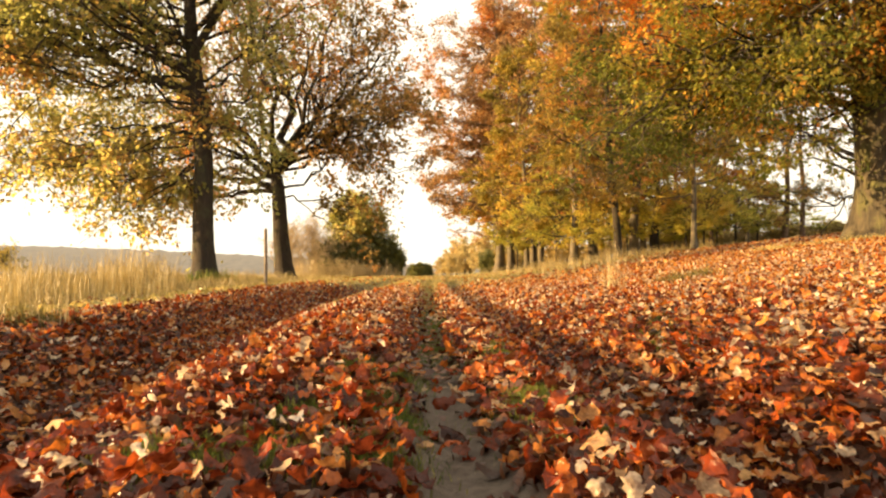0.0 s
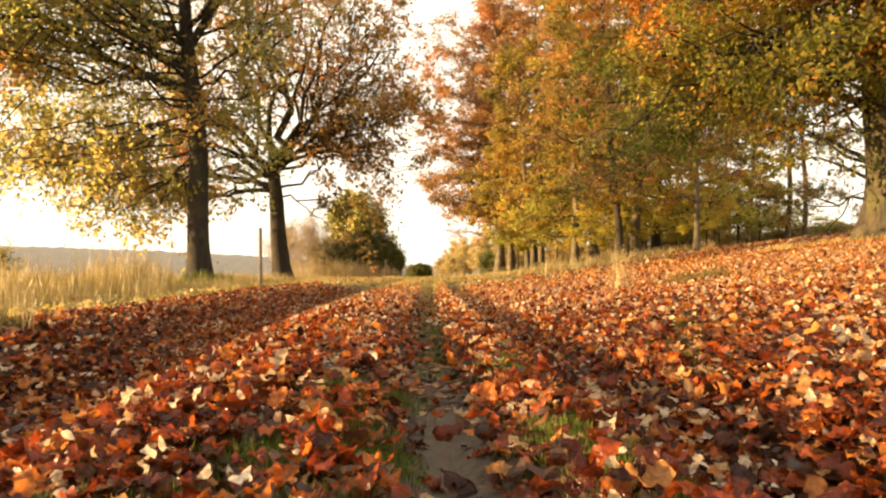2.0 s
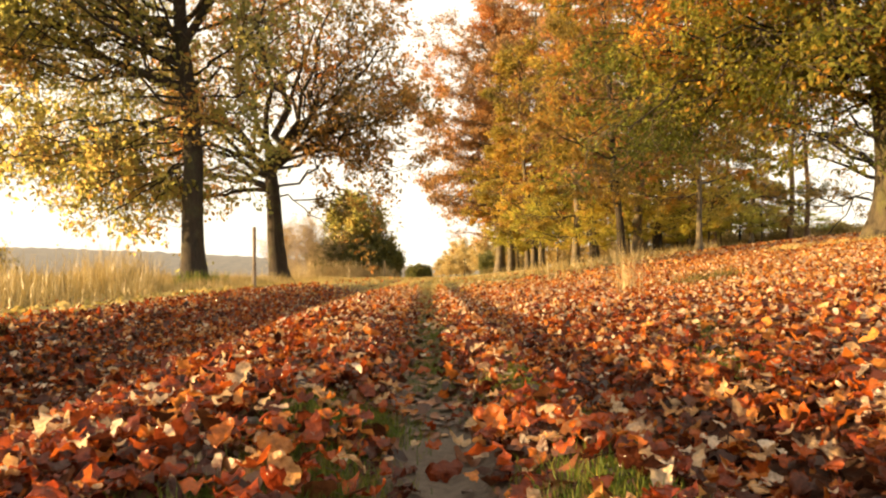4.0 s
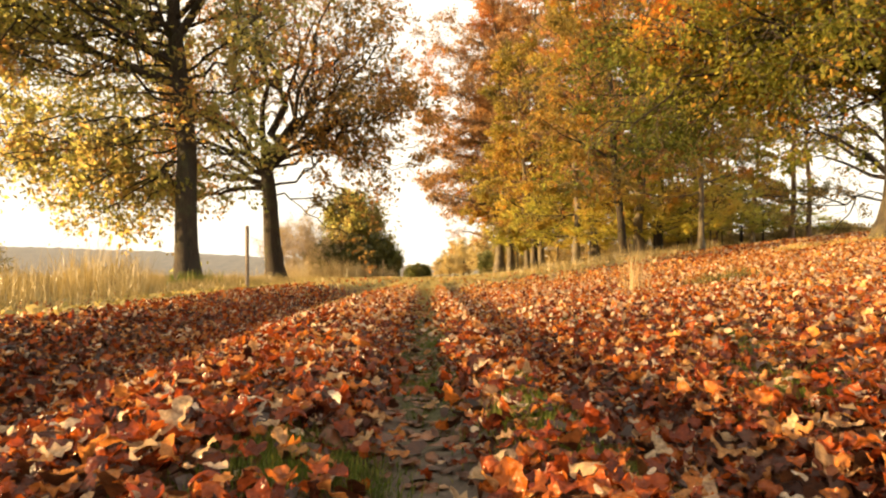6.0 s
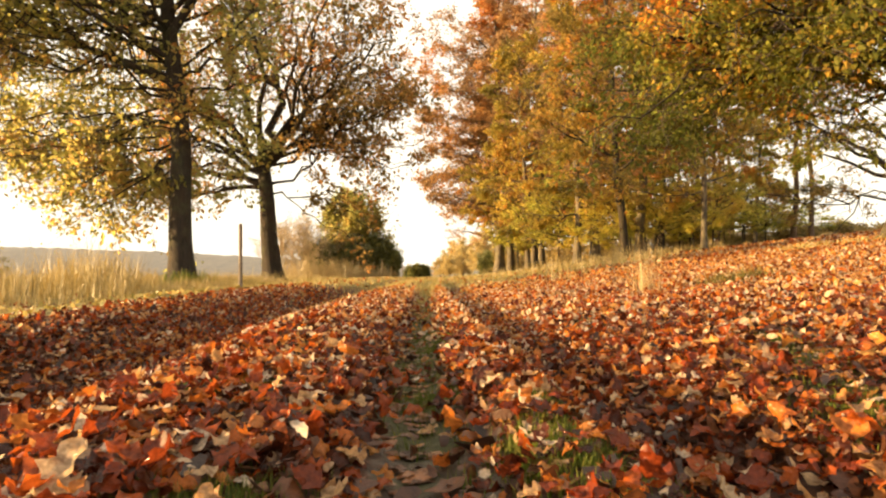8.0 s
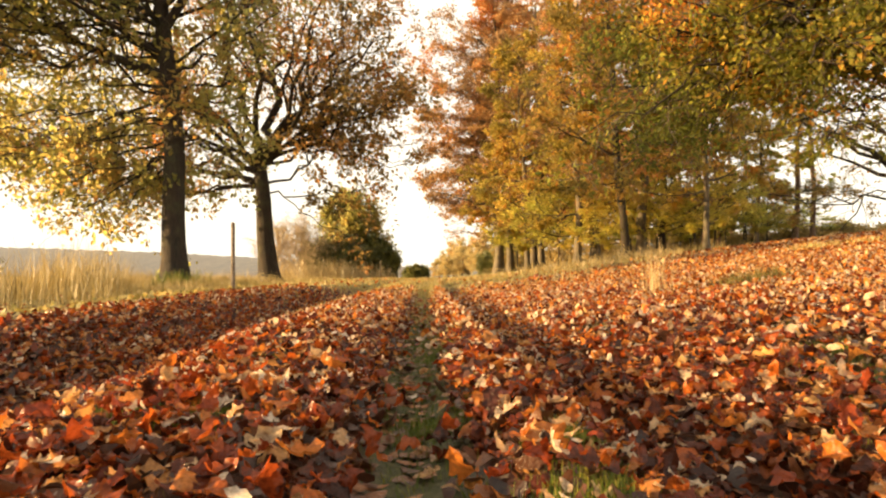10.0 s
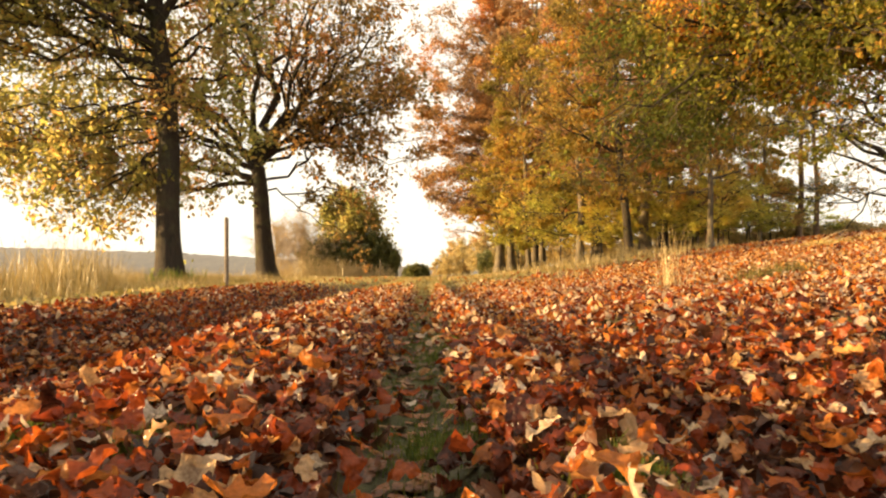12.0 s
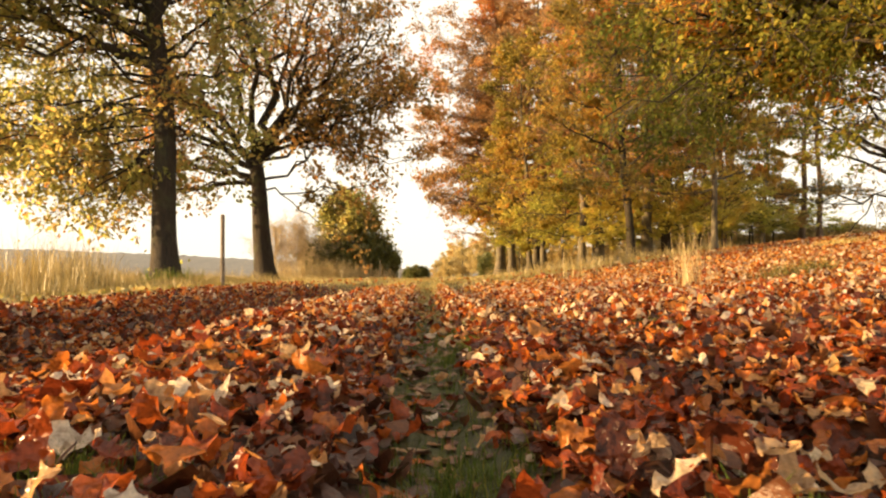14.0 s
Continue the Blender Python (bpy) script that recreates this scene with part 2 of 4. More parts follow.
def tube(points, radii, sides):
    """Vertices and quads of a tapered tube along points."""
    p = np.asarray(points, float)
    t = np.gradient(p, axis=0)
    t /= np.linalg.norm(t, axis=1, keepdims=True) + 1e-9
    ref = np.array([0.0, 0.0, 1.0]) if abs(t[0, 2]) < 0.8 else np.array([1.0, 0.0, 0.0])
    a = np.cross(t, ref)
    a /= np.linalg.norm(a, axis=1, keepdims=True) + 1e-9
    b = np.cross(t, a)
    ang = np.linspace(0, 2 * np.pi, sides, endpoint=False)
    r = np.asarray(radii, float)
    r = r[:, None] if r.ndim == 1 else r
    v = p[:, None] + r[..., None] * (a[:, None] * np.cos(ang)[None, :, None] + b[:, None] * np.sin(ang)[None, :, None])
    n, k = len(p), np.arange(sides)
    rows = np.arange(n - 1)[:, None] * sides
    f = np.stack([rows + k, rows + (k + 1) % sides, rows + sides + (k + 1) % sides, rows + sides + k], -1).reshape(-1, 4)
    return v.reshape(-1, 3), f


def merged(pieces):
    vs, fs, n = [], [], 0
    for v, f in pieces:
        vs.append(v)
        fs.append(np.asarray(f) + n)
        n += len(v)
    return np.concatenate(vs), np.concatenate(fs)


def path_from(start, way, length, n, wobble, lift, rng):
    """A wandering line that starts along way and turns by lift towards the sky (or the ground)."""
    p, d, out = np.array(start, float), np.array(way, float), [np.array(start, float)]
    step = length / n
    for _ in range(n):
        d = d + rng.normal(0, wobble, 3) + np.array([0, 0, lift])
        d /= np.linalg.norm(d)
        p = p + d * step
        out.append(p.copy())
    return np.array(out)


def limb_path(start, way, length, n, crook, lift, rng):
    """A crooked limb that keeps to its heading, which lift bends towards the sky (or the ground)."""
    p, d, out = np.array(start, float), np.array(way, float), [np.array(start, float)]
    kink = np.zeros(3)
    for _ in range(n):
        d = d + np.array([0, 0, lift])
        d /= np.linalg.norm(d)
        kink = rng.normal(0, crook, 3) - 0.5 * kink
        p = p + (d + kink) * length / n
        out.append(p.copy())
    return np.array(out)


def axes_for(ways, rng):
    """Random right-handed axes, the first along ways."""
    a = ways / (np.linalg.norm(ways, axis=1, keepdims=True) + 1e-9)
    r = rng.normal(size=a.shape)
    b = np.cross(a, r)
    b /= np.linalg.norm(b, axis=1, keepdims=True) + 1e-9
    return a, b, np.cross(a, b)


def stamped(template, faces, places, a, b, c, sizes):
    """The template set down at every place along its axes."""
    t = np.asarray(template, float)
    v = places[:, None] + sizes[:, None, None] * (t[None, :, :1] * a[:, None] + t[None, :, 1:2] * b[:, None] + t[None, :, 2:3] * c[:, None])
    f = np.asarray(faces)[None] + (np.arange(len(places)) * len(t))[:, None, None]
    return v.reshape(-1, 3), f.reshape(-1, f.shape[-1])


# a crown leaf: a bent blade, broadest at its middle
SIMPLE_LEAF = np.array([(0, 0, 0), (0.5, 0.30, 0.08), (1.0, 0, -0.08), (0.5, -0.30, 0.08)])
SIMPLE_TRI = np.array([(0, 2, 1), (0, 3, 2)])
TUFT = np.concatenate([[(0, 0, 0), (0.9 * math.cos(a) + 0.1, 0.75 * math.sin(a), 0.45 * math.sin(3 * a)), (0.8 * math.cos(a + 0.22) + 0.1, 0.7 * math.sin(a + 0.22), 0.45 * math.sin(3 * a) + 0.1)] for a in (-1.2, -0.6, 0.0, 0.55, 1.15)])
TUFT_TRI = np.arange(15).reshape(5, 3)


def unit(az, el):
    a, e = radians(az), radians(el)
    return np.array([math.sin(a) * math.cos(e), math.cos(a) * math.cos(e), math.sin(e)])


def make_tree(name, label, base, height, trunk_r, mats, seed, limbs, first_limb, crown_r, leaf=0.13, lean=(0, 0), droop=-0.03, category="tree",
              shape=(SIMPLE_LEAF, SIMPLE_TRI), extra=(), flare=1.6, top_el=62, low_el=12, wobble=0.13, seconds=10, thirds=7, per_twig=18, clear=0.18,
              taper=0.6, clump=0.11, twig_len=1.0, lift=0.02, limb_bark=None, twig_r=0.009, forks=0, limb_r=0.42, even=0.0, flat=0.0, tip=0.55, split=None):
    """A tree: trunk with root flare, limbs, fine branchwork and a crown of single leaves gathered at the twig ends.
    extra: limbs of their own as (height, azimuth, elevation, length, lift, radius). flat: how far the sprays spread in level tiers.
    tip: below 0.5 the leaves crowd at the twig ends. split: the height at which the trunk ends and parts into its leaders."""
    rng = np.random.RandomState(seed)
    bark, twig, leafmat = mats
    root = tagged(new(name), label, category)
    root.location = base
    n = 26
    level = np.array([1.0, 1.0, 1.0 - flat])
    hs = np.linspace(0, 1, n) ** 1.25 * (split + 0.25 if split else height * 0.92)
    bend = np.minimum(hs / 4.0, 1)
    tp = np.stack([lean[0] * hs + 0.12 * np.sin(hs * 0.8 + seed) * bend, lean[1] * hs + 0.12 * np.sin(hs * 0.7 + 2 * seed) * bend, hs - 0.25], -1)
    slim = 1 - 0.34 * hs / hs[-1] if split else np.clip(1 - 0.94 * (hs / (height * 0.93)) ** 1.3, 0.03, 1)
    tr = trunk_r * slim * (1 + (flare - 1) * np.exp(-np.maximum(hs - 0.25, 0) / (1.25 * trunk_r)))
    if split:
        tr[-1] *= 0.5
    sides = 16
    ang = np.linspace(0, 2 * np.pi, sides, endpoint=False)
    lobes = 1 + (0.10 * np.sin(ang * 5 + seed) + 0.07 * np.sin(ang * 3 + 2 * seed))[None] * np.exp(-hs / 0.7)[:, None] + 0.03 * np.sin(ang * 7)[None] + rng.normal(0, 0.018, (n, sides))
    part("trunk", sheet("trunk", *tube(tp, tr[:, None] * lobes, sides), bark), root)
    specs = []
    for i in range(limbs):
        s = (i + 0.5) / limbs
        h = first_limb + (height * 0.86 - first_limb) * s ** 1.1 + rng.uniform(-0.2, 0.2)
        length = crown_r * (1.0 - taper * s ** 1.7) * rng.uniform(0.6, 1.1)
        specs.append((h, i * 137.5 + seed * 40 + rng.uniform(-25, 25), low_el + (top_el - low_el) * s + rng.uniform(-9, 9), length))
    specs += list(extra)
    fine, places, ways = [], [], []
    for h, az, el, length, *shaped in specs:
        at = np.array([np.interp(h, tp[:, 2], tp[:, k]) for k in range(3)])
        r0 = shaped[1] if shaped else float(np.interp(h, tp[:, 2], tr)) * limb_r * min(1.0, 0.3 + length / crown_r * 0.5)
        rise = shaped[0] if shaped else lift
        lp = limb_path(at, unit(az, el), length, 9, 1.1 * wobble, rise, rng)
        lr = max(r0, 0.02) * (1 - np.linspace(0, 1, len(lp)) ** 0.8) + 0.012
        boughs, tubes = [(lp, lr, length)], [tube(lp, lr, 7)]
        for _ in range(forks if length > 1.4 else 0):
            i0 = rng.randint(2, 6)
            d = lp[i0 + 1] - lp[i0]
            d /= np.linalg.norm(d)
            side = np.cross(d, (0, 0, 1)) * rng.choice((-1, 1)) + rng.normal(0, 0.35, 3)
            way = d * rng.uniform(0.7, 1.0) + side / np.linalg.norm(side) * rng.uniform(0.45, 0.8)
            ln = length * rng.uniform(0.9, 1.1) * (1 - i0 / 11)
            fp = limb_path(lp[i0], way / np.linalg.norm(way), ln, 9, wobble * 1.2, rise, rng)
            fr = np.linspace(lr[i0] * 0.72, 0.010, len(fp))
            boughs.append((fp, fr, ln))
            tubes.append(tube(fp, fr, 5))
        part("limb", sheet("limb", *merged(tubes), limb_bark or bark), root)
        per = seconds * (1.0 if not forks else 1.6 / (1 + forks)) / (0.78 * crown_r)
        bare = clear if length > 1.4 else 0.05
        for lp, lr, length, j, share in [(*w, j, max(2, round(per * w[2]))) for w in boughs for j in range(max(2, round(per * w[2])))]:
            s = bare + (1 - bare) * (j + rng.uniform(0.1, 0.9)) / share
            i0 = min(int(s * 9), 8)
            f = s * 9 - i0
            q = lp[i0] * (1 - f) + lp[i0 + 1] * f
            d = lp[i0 + 1] - lp[i0]
            d /= np.linalg.norm(d)
            side = np.cross(d, rng.normal(size=3)) * level
            side /= np.linalg.norm(side)
            way = d * rng.uniform(0.35, 0.9) + side * rng.uniform(0.5, 1.0)
            ln = length * rng.uniform(0.22, 0.42) * (1.1 - 0.55 * s)
            sp_ = path_from(q, way / np.linalg.norm(way), max(ln, 0.6), 5, wobble * 1.4 * (1 - 0.5 * flat), droop * 1.2, rng)
            sr = np.linspace(max(lr[i0] * 0.4, 0.010), 0.005, len(sp_))
            fine.append(tube(sp_, sr, 3))
            full = even + (1 - even) * rng.gamma(1.0) if rng.uniform() > 0.12 * (1 - even) else 0.1
            for _ in range(thirds):
                i1 = rng.randint(1, 6)
                d2 = sp_[i1] - sp_[i1 - 1]
                d2 = (d2 / np.linalg.norm(d2) * 0.6 + rng.normal(0, 0.6, 3)) * level
                ln2 = rng.uniform(0.35, 0.95) * (0.6 + 0.07 * crown_r) * twig_len
                t3 = path_from(sp_[i1], d2 / np.linalg.norm(d2), ln2, 2, 0.25 * (1 - 0.6 * flat), droop * 2.0, rng)
                fine.append(tube(t3, np.linspace(twig_r, 0.004, len(t3)), 3))
                k = max(1, int(per_twig * full * rng.uniform(0.4, 1.6)))
                w = rng.uniform(0.0, 1.0, k) ** tip * (len(t3) - 1.001)
                g = w.astype(int)
                places.append(t3[g] + (t3[g + 1] - t3[g]) * (w - g)[:, None] + rng.normal(0, clump, (k, 3)) * level)
                ways.append((t3[g + 1] - t3[g]) / ln2 + rng.normal(0, 0.45, (k, 3)) - np.array([0, 0, 0.12]))
    part("branchwork", sheet("branchwork", *merged(fine), twig), root, "thin dark forking branches", "stuff")
    places, ways = np.concatenate(places), np.concatenate(ways)
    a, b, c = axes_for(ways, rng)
    part("crown", sheet("crown", *stamped(*shape, places, a, b, c, leaf * rng.uniform(0.6, 1.35, len(places))), leafmat, False), root, "", "stuff")
    return root


def plant(kind, x, y, turn, wide, tall, label="", group=""):
    """A copy of a kind of plant, set on the ground."""
    m = pose(x, y, gz(x, y), 2.0 * math.sin(turn), -2.5 + 2.5 * math.sin(1.7 * turn), turn) @ Matrix.Diagonal((wide, wide, tall, 1))
    t = copy_thing(kind, m)
    t.matrix_basis = m
    return tagged(t, label, group=group)


def drop_kind(t):
    for o in (*t.children_recursive, t):
        bpy.data.objects.remove(o)


def blades(rng, x, y, height, width, lean, segments=3):
    """Grass blades or stalks standing at x, y: narrow bent strips."""
    n = len(x)
    h = height * rng.uniform(0.5, 1.25, n)
    az, tilt = rng.uniform(0, 2 * np.pi, n), np.abs(rng.normal(0, lean, n))
    face = rng.uniform(0, 2 * np.pi, n)
    side = np.stack([np.cos(face), np.sin(face), 0 * face], -1)
    out = np.stack([np.cos(az), np.sin(az), 0 * az], -1)
    base = np.stack([x, y, ground_z(x, y) - 0.01], -1)
    rows = []
    for k in range(segments + 1):
        s = k / segments
        p = base + out * (h * np.sin(tilt) * s ** 1.7)[:, None]
        p[:, 2] += h * s * np.cos(tilt * s)
        w = width * (1 - 0.85 * s ** 1.5)
        rows += [p - side * w / 2, p + side * w / 2]
    v = np.stack(rows, 1)
    q = np.array([(2 * k, 2 * k + 1, 2 * k + 3, 2 * k + 2) for k in range(segments)])
    f = q[None] + (np.arange(n) * (2 * segments + 2))[:, None, None]
    return v.reshape(-1, 3), f.reshape(-1, 4)


def gz(x, y):
    return float(ground_z(x, y))


# ---- ground ----
u = np.linspace(-8.3, 8.3, 250)
gx = 1.5 * np.sinh(u)
u2 = np.linspace(-7.3, 8.45, 250)
gy = 2.0 + 1.7 * np.sinh(u2)
GX, GY = np.meshgrid(gx, gy)
GZ = ground_z(GX, GY)
gv = np.stack([GX, GY, GZ], -1).reshape(-1, 3)
nx = len(gx)
ii = (np.arange(len(gy) - 1)[:, None] * nx + np.arange(nx - 1)[None]).ravel()
gf = np.stack([ii, ii + 1, ii + nx + 1, ii + nx], -1)

m, nt = material("soil and grass")
dirt = nt.nodes.new("ShaderNodeAttribute")
dirt.attribute_name = "bare"
turf = nt.nodes.new("ShaderNodeAttribute")
turf.attribute_name = "turf"
fine, broad = noise_tex(nt, 38.0, 6.0, 0.7), noise_tex(nt, 3.1, 4.0)
humus = ramp(nt, fine, [(0.3, (0.020, 0.011, 0.007)), (0.5, (0.07, 0.026, 0.013)), (0.7, (0.17, 0.055, 0.02))])
sand = ramp(nt, fine, [(0.25, (0.050, 0.037, 0.029)), (0.5, (0.105, 0.080, 0.061)), (0.8, (0.17, 0.132, 0.102))])
straw = mix(nt, ramp(nt, broad, [(0.38, (0, 0, 0)), (0.62, (1, 1, 1))]), ramp(nt, fine, [(0.3, (0.07, 0.075, 0.02)), (0.7, (0.18, 0.17, 0.05))]), ramp(nt, fine, [(0.3, (0.19, 0.13, 0.04)), (0.7, (0.36, 0.26, 0.10))]))
edge = math_node(nt, "ADD", dirt.outputs["Fac"], math_node(nt, "MULTIPLY", math_node(nt, "SUBTRACT", noise_tex(nt, 11.0, 4.0), 0.5), 0.9))
colour = mix(nt, ramp(nt, edge, [(0.42, (0, 0, 0)), (0.62, (1, 1, 1))]), humus, sand)
moss = nt.nodes.new("ShaderNodeAttribute")
moss.attribute_name = "moss"
edge3 = math_node(nt, "ADD", moss.outputs["Fac"], math_node(nt, "MULTIPLY", math_node(nt, "SUBTRACT", noise_tex(nt, 7.0, 5.0), 0.5), 1.1))
colour = mix(nt, ramp(nt, edge3, [(0.38, (0, 0, 0)), (0.66, (1, 1, 1))]), colour, ramp(nt, fine, [(0.3, (0.022, 0.026, 0.009)), (0.55, (0.062, 0.060, 0.020)), (0.8, (0.13, 0.11, 0.045))]))
edge2 = math_node(nt, "ADD", turf.outputs["Fac"], math_node(nt, "MULTIPLY", math_node(nt, "SUBTRACT", broad, 0.5), 0.8))
colour = mix(nt, ramp(nt, edge2, [(0.4, (0, 0, 0)), (0.65, (1, 1, 1))]), colour, straw)
p = node(nt, "ShaderNodeBsdfPrincipled", Roughness=0.95)
nt.links.new(colour, p.inputs["Base Color"])
nt.links.new(bump(nt, fine, 0.9, 0.02), p.inputs["Normal"])
nt.links.new(p.outputs[0], nt.nodes.new("ShaderNodeOutputMaterial").inputs[0])

me = sheet("ground", gv, gf, m)
bare = np.exp(-(((GX - rut_x(GY)) / 0.15) ** 2)) * np.where(GY < 22, 1, 0)
bare *= np.clip(1.15 - 0.16 * np.maximum(GY - 2, 0), 0.2, 1)
turf_w = np.clip((-GX - 2.7 - 0.12 * np.maximum(GY, 0) * 0) / 0.8, 0, 1)
turf_w = np.maximum(turf_w, np.clip((GY - 14 - 0.6 * np.maximum(GX, 0)) / 8.0, 0, 1))
turf_w = np.maximum(turf_w, np.clip((GY - 30) / 10.0, 0, 1))
moss_w = np.exp(-(((GX - rut_x(GY)) / 0.17) ** 2)) * np.clip((GY - 1.9) / 1.6, 0, 0.85)
for key, arr in (("bare", bare), ("turf", turf_w), ("moss", moss_w)):
    at = me.attributes.new(key, "FLOAT", "POINT")
    at.data.foreach_set("value", arr.astype(np.float32).ravel())
tagged(new("ground", me), "undulating ground with a worn sandy cart track", "ground", kind="structure")


# ---- far ridge ----
def ridge(name, label, y, xs, top, seed, mat, depth=60.0):
    rng = np.random.RandomState(seed)
    x = np.linspace(xs[0], xs[1], 420)
    z = np.interp(x, *top)
    rows = []
    for dy, s in ((0, 0.0), (20, 0.25), (60, 0.55), (100, 0.8), (140, 0.95), (160, 1.0), (160 + depth, 0.9), (160 + depth * 3, 0.0)):
        rows.append(np.stack([x, y - 160 + dy + 0 * x, -2 + (z + 2) * s + rng.normal(0, 0.2 + 0.4 * (s == 1.0), 420) * (0 < s)], -1))
    v = np.concatenate(rows)
    n = 420
    i = (np.arange(len(rows) - 1)[:, None] * n + np.arange(n - 1)[None]).ravel()
    return tagged(new(name, sheet(name, v, np.stack([i, i + 1, i + n + 1, i + n], -1), mat, True)), label, "hill", kind="structure")


m, nt = material("distant woodland with haze glow")
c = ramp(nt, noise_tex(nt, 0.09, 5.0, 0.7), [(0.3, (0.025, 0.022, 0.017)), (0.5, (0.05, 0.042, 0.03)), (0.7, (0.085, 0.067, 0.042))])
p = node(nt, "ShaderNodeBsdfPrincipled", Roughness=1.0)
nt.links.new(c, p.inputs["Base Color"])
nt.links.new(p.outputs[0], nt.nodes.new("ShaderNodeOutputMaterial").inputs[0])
p.inputs["Emission Color"].default_value, p.inputs["Emission Strength"].default_value = (1.0, 0.90, 0.76, 1), 0.075   # faint glow standing in for sunlit haze in front of the far hill
WOODLAND_HAZED = m
ridge("backdrop_hill", "long low wooded hill beyond the field", 900, (-1500, 500), ([-1500, -620, -420, -240, -60, 500], [52, 48, 39, 28.5, 15, 4]), 3, WOODLAND_HAZED)

# ---- the two oaks by the field ----
FIRST_OAK = make_tree("oak_tree", "tall oak with dark ridged trunk and olive-gold leaves", (-7.06, 19.0, gz(-7.06, 19.0)), 16.5, 0.31, (BARK_OAK, TWIG, OAK_GREEN), 11, 8, 8.4, 6.6,
          leaf=0.165, lean=(-0.062, 0.02), seconds=14, thirds=6, per_twig=9, clump=0.12, top_el=64, low_el=22, taper=0.4, droop=-0.02, wobble=0.24, lift=0.012, flare=1.6, twig_r=0.006, forks=2, clear=0.12, limb_r=0.34, even=0.22, tip=0.35,
          extra=((5.7, -88, 24, 8.5, 0.004, 0.15), (6.5, 88, 56, 7.0, 0.03, 0.15), (7.3, -62, 36, 7.0, 0.0, 0.10), (6.3, -152, 18, 6.0, -0.01, 0.06), (6.0, -28, 22, 6.0, 0.0, 0.10), (7.6, 120, 40, 6.0, 0.0, 0.08), (8.4, 95, 30, 5.0, 0.0, 0.06), (7.4, 70, 20, 4.0, 0.0, 0.05), (6.9, -170, 30, 4.0, 0.0, 0.05),
                 (4.8, -92, 6, 6.5, -0.010, 0.034), (4.5, -84, 0, 6.8, -0.012, 0.034), (5.2, -74, 8, 7.2, -0.012, 0.034), (4.7, -58, 4, 6.0, -0.015, 0.034),
                 (5.4, -102, 12, 8.0, -0.012, 0.042), (6.1, -112, 14, 8.0, -0.01, 0.042), (6.8, -96, 18, 8.6, -0.01, 0.042), (7.6, -80, 24, 8.2, 0.0, 0.042), (7.2, -122, 22, 8.0, 0.0, 0.042), (8.2, -100, 30, 8.2, 0.0, 0.042), (7.9, -92, 20, 8.4, 0.0, 0.05), (6.7, -90, 12, 7.6, 0.0, 0.035), (7.3, -104, 12, 8.0, 0.0, 0.035), (7.8, -84, 10, 8.0, 0.0, 0.035), (8.6, -110, 24, 8.0, 0.0, 0.05), (7.0, -135, 24, 7.0, 0.0, 0.05), (6.4, -80, 10, 7.0, -0.01, 0.034),
                 (4.0, -88, -22, 3.0, -0.01, 0.03), (3.7, -66, -36, 2.6, 0.0, 0.025), (3.8, -96, -34, 3.0, 0.0, 0.025), (3.7, -122, -38, 2.8, 0.0, 0.025), (4.0, -80, -28, 3.6, 0.0, 0.025), (4.4, -96, -12, 6.2, 0.002, 0.03), (4.5, -82, -10, 6.6, 0.002, 0.03), (4.2, 84, -14, 2.0, -0.03, 0.025), (4.8, 100, 8, 2.4, -0.01, 0.03), (5.3, 62, 20, 3.0, 0.0, 0.04), (5.7, 96, 24, 3.4, 0.0, 0.05), (6.2, 110, 18, 3.0, 0.0, 0.04),
                 (5.8, -100, 10, 5.0, 0.0, 0.035), (6.1, -85, 14, 5.5, 0.0, 0.035), (4.0, 150, 5, 0.9, -0.02, 0.02), (4.5, 175, 15, 1.0, -0.02, 0.02), (5.1, -165, 10, 1.0, -0.02, 0.02), (4.3, -150, 0, 0.9, -0.02, 0.02), (4.8, 135, 10, 0.9, -0.02, 0.02)))
SECOND_OAK = make_tree("oak_tree", "spreading oak with low crooked limbs and brownish leaves", (-6.5, 26.2, gz(-6.5, 26.2)), 13.0, 0.36, (BARK_OAK, TWIG, OAK_BROWN), 5, 0, 5.6, 5.2,
          leaf=0.18, lean=(-0.125, 0.0), seconds=11, thirds=6, per_twig=7, even=0.3, wobble=0.28, flare=1.35, twig_r=0.008, forks=2, clear=0.24, clump=0.14, tip=0.4, droop=-0.012, split=4.4,
          extra=((4.3, 20, 84, 9.5, 0.01, 0.22), (4.2, 62, 64, 8.5, 0.01, 0.15), (4.3, 150, 70, 9.0, 0.01, 0.13), (4.2, -60, 68, 9.0, 0.01, 0.13), (4.3, 95, 72, 9.0, 0.0, 0.12),
                 (4.15, -90, 62, 5.6, -0.075, 0.14), (4.1, -98, 30, 5.0, -0.012, 0.12), (3.9, -86, 12, 5.0, 0.01, 0.11), (3.5, -94, -6, 4.6, 0.04, 0.11), (3.7, -80, 4, 4.8, 0.03, 0.10), (4.2, -110, 46, 6.0, -0.03, 0.11), (4.2, -75, 52, 6.5, -0.02, 0.10),
                 (3.7, 84, 40, 4.6, -0.04, 0.05), (3.3, 92, 10, 4.4, -0.02, 0.028), (4.3, 78, 42, 6.2, -0.02, 0.11), (4.4, 100, 52, 6.8, -0.02, 0.11), (4.4, 82, 32, 6.2, -0.01, 0.09), (4.35, 68, 26, 5.8, -0.01, 0.08), (4.3, 112, 30, 6.0, -0.01, 0.08), (4.4, 90, 46, 6.8, -0.01, 0.09), (4.4, 75, 58, 7.6, -0.01, 0.09), (4.4, 105, 20, 6.0, 0.0, 0.07)))

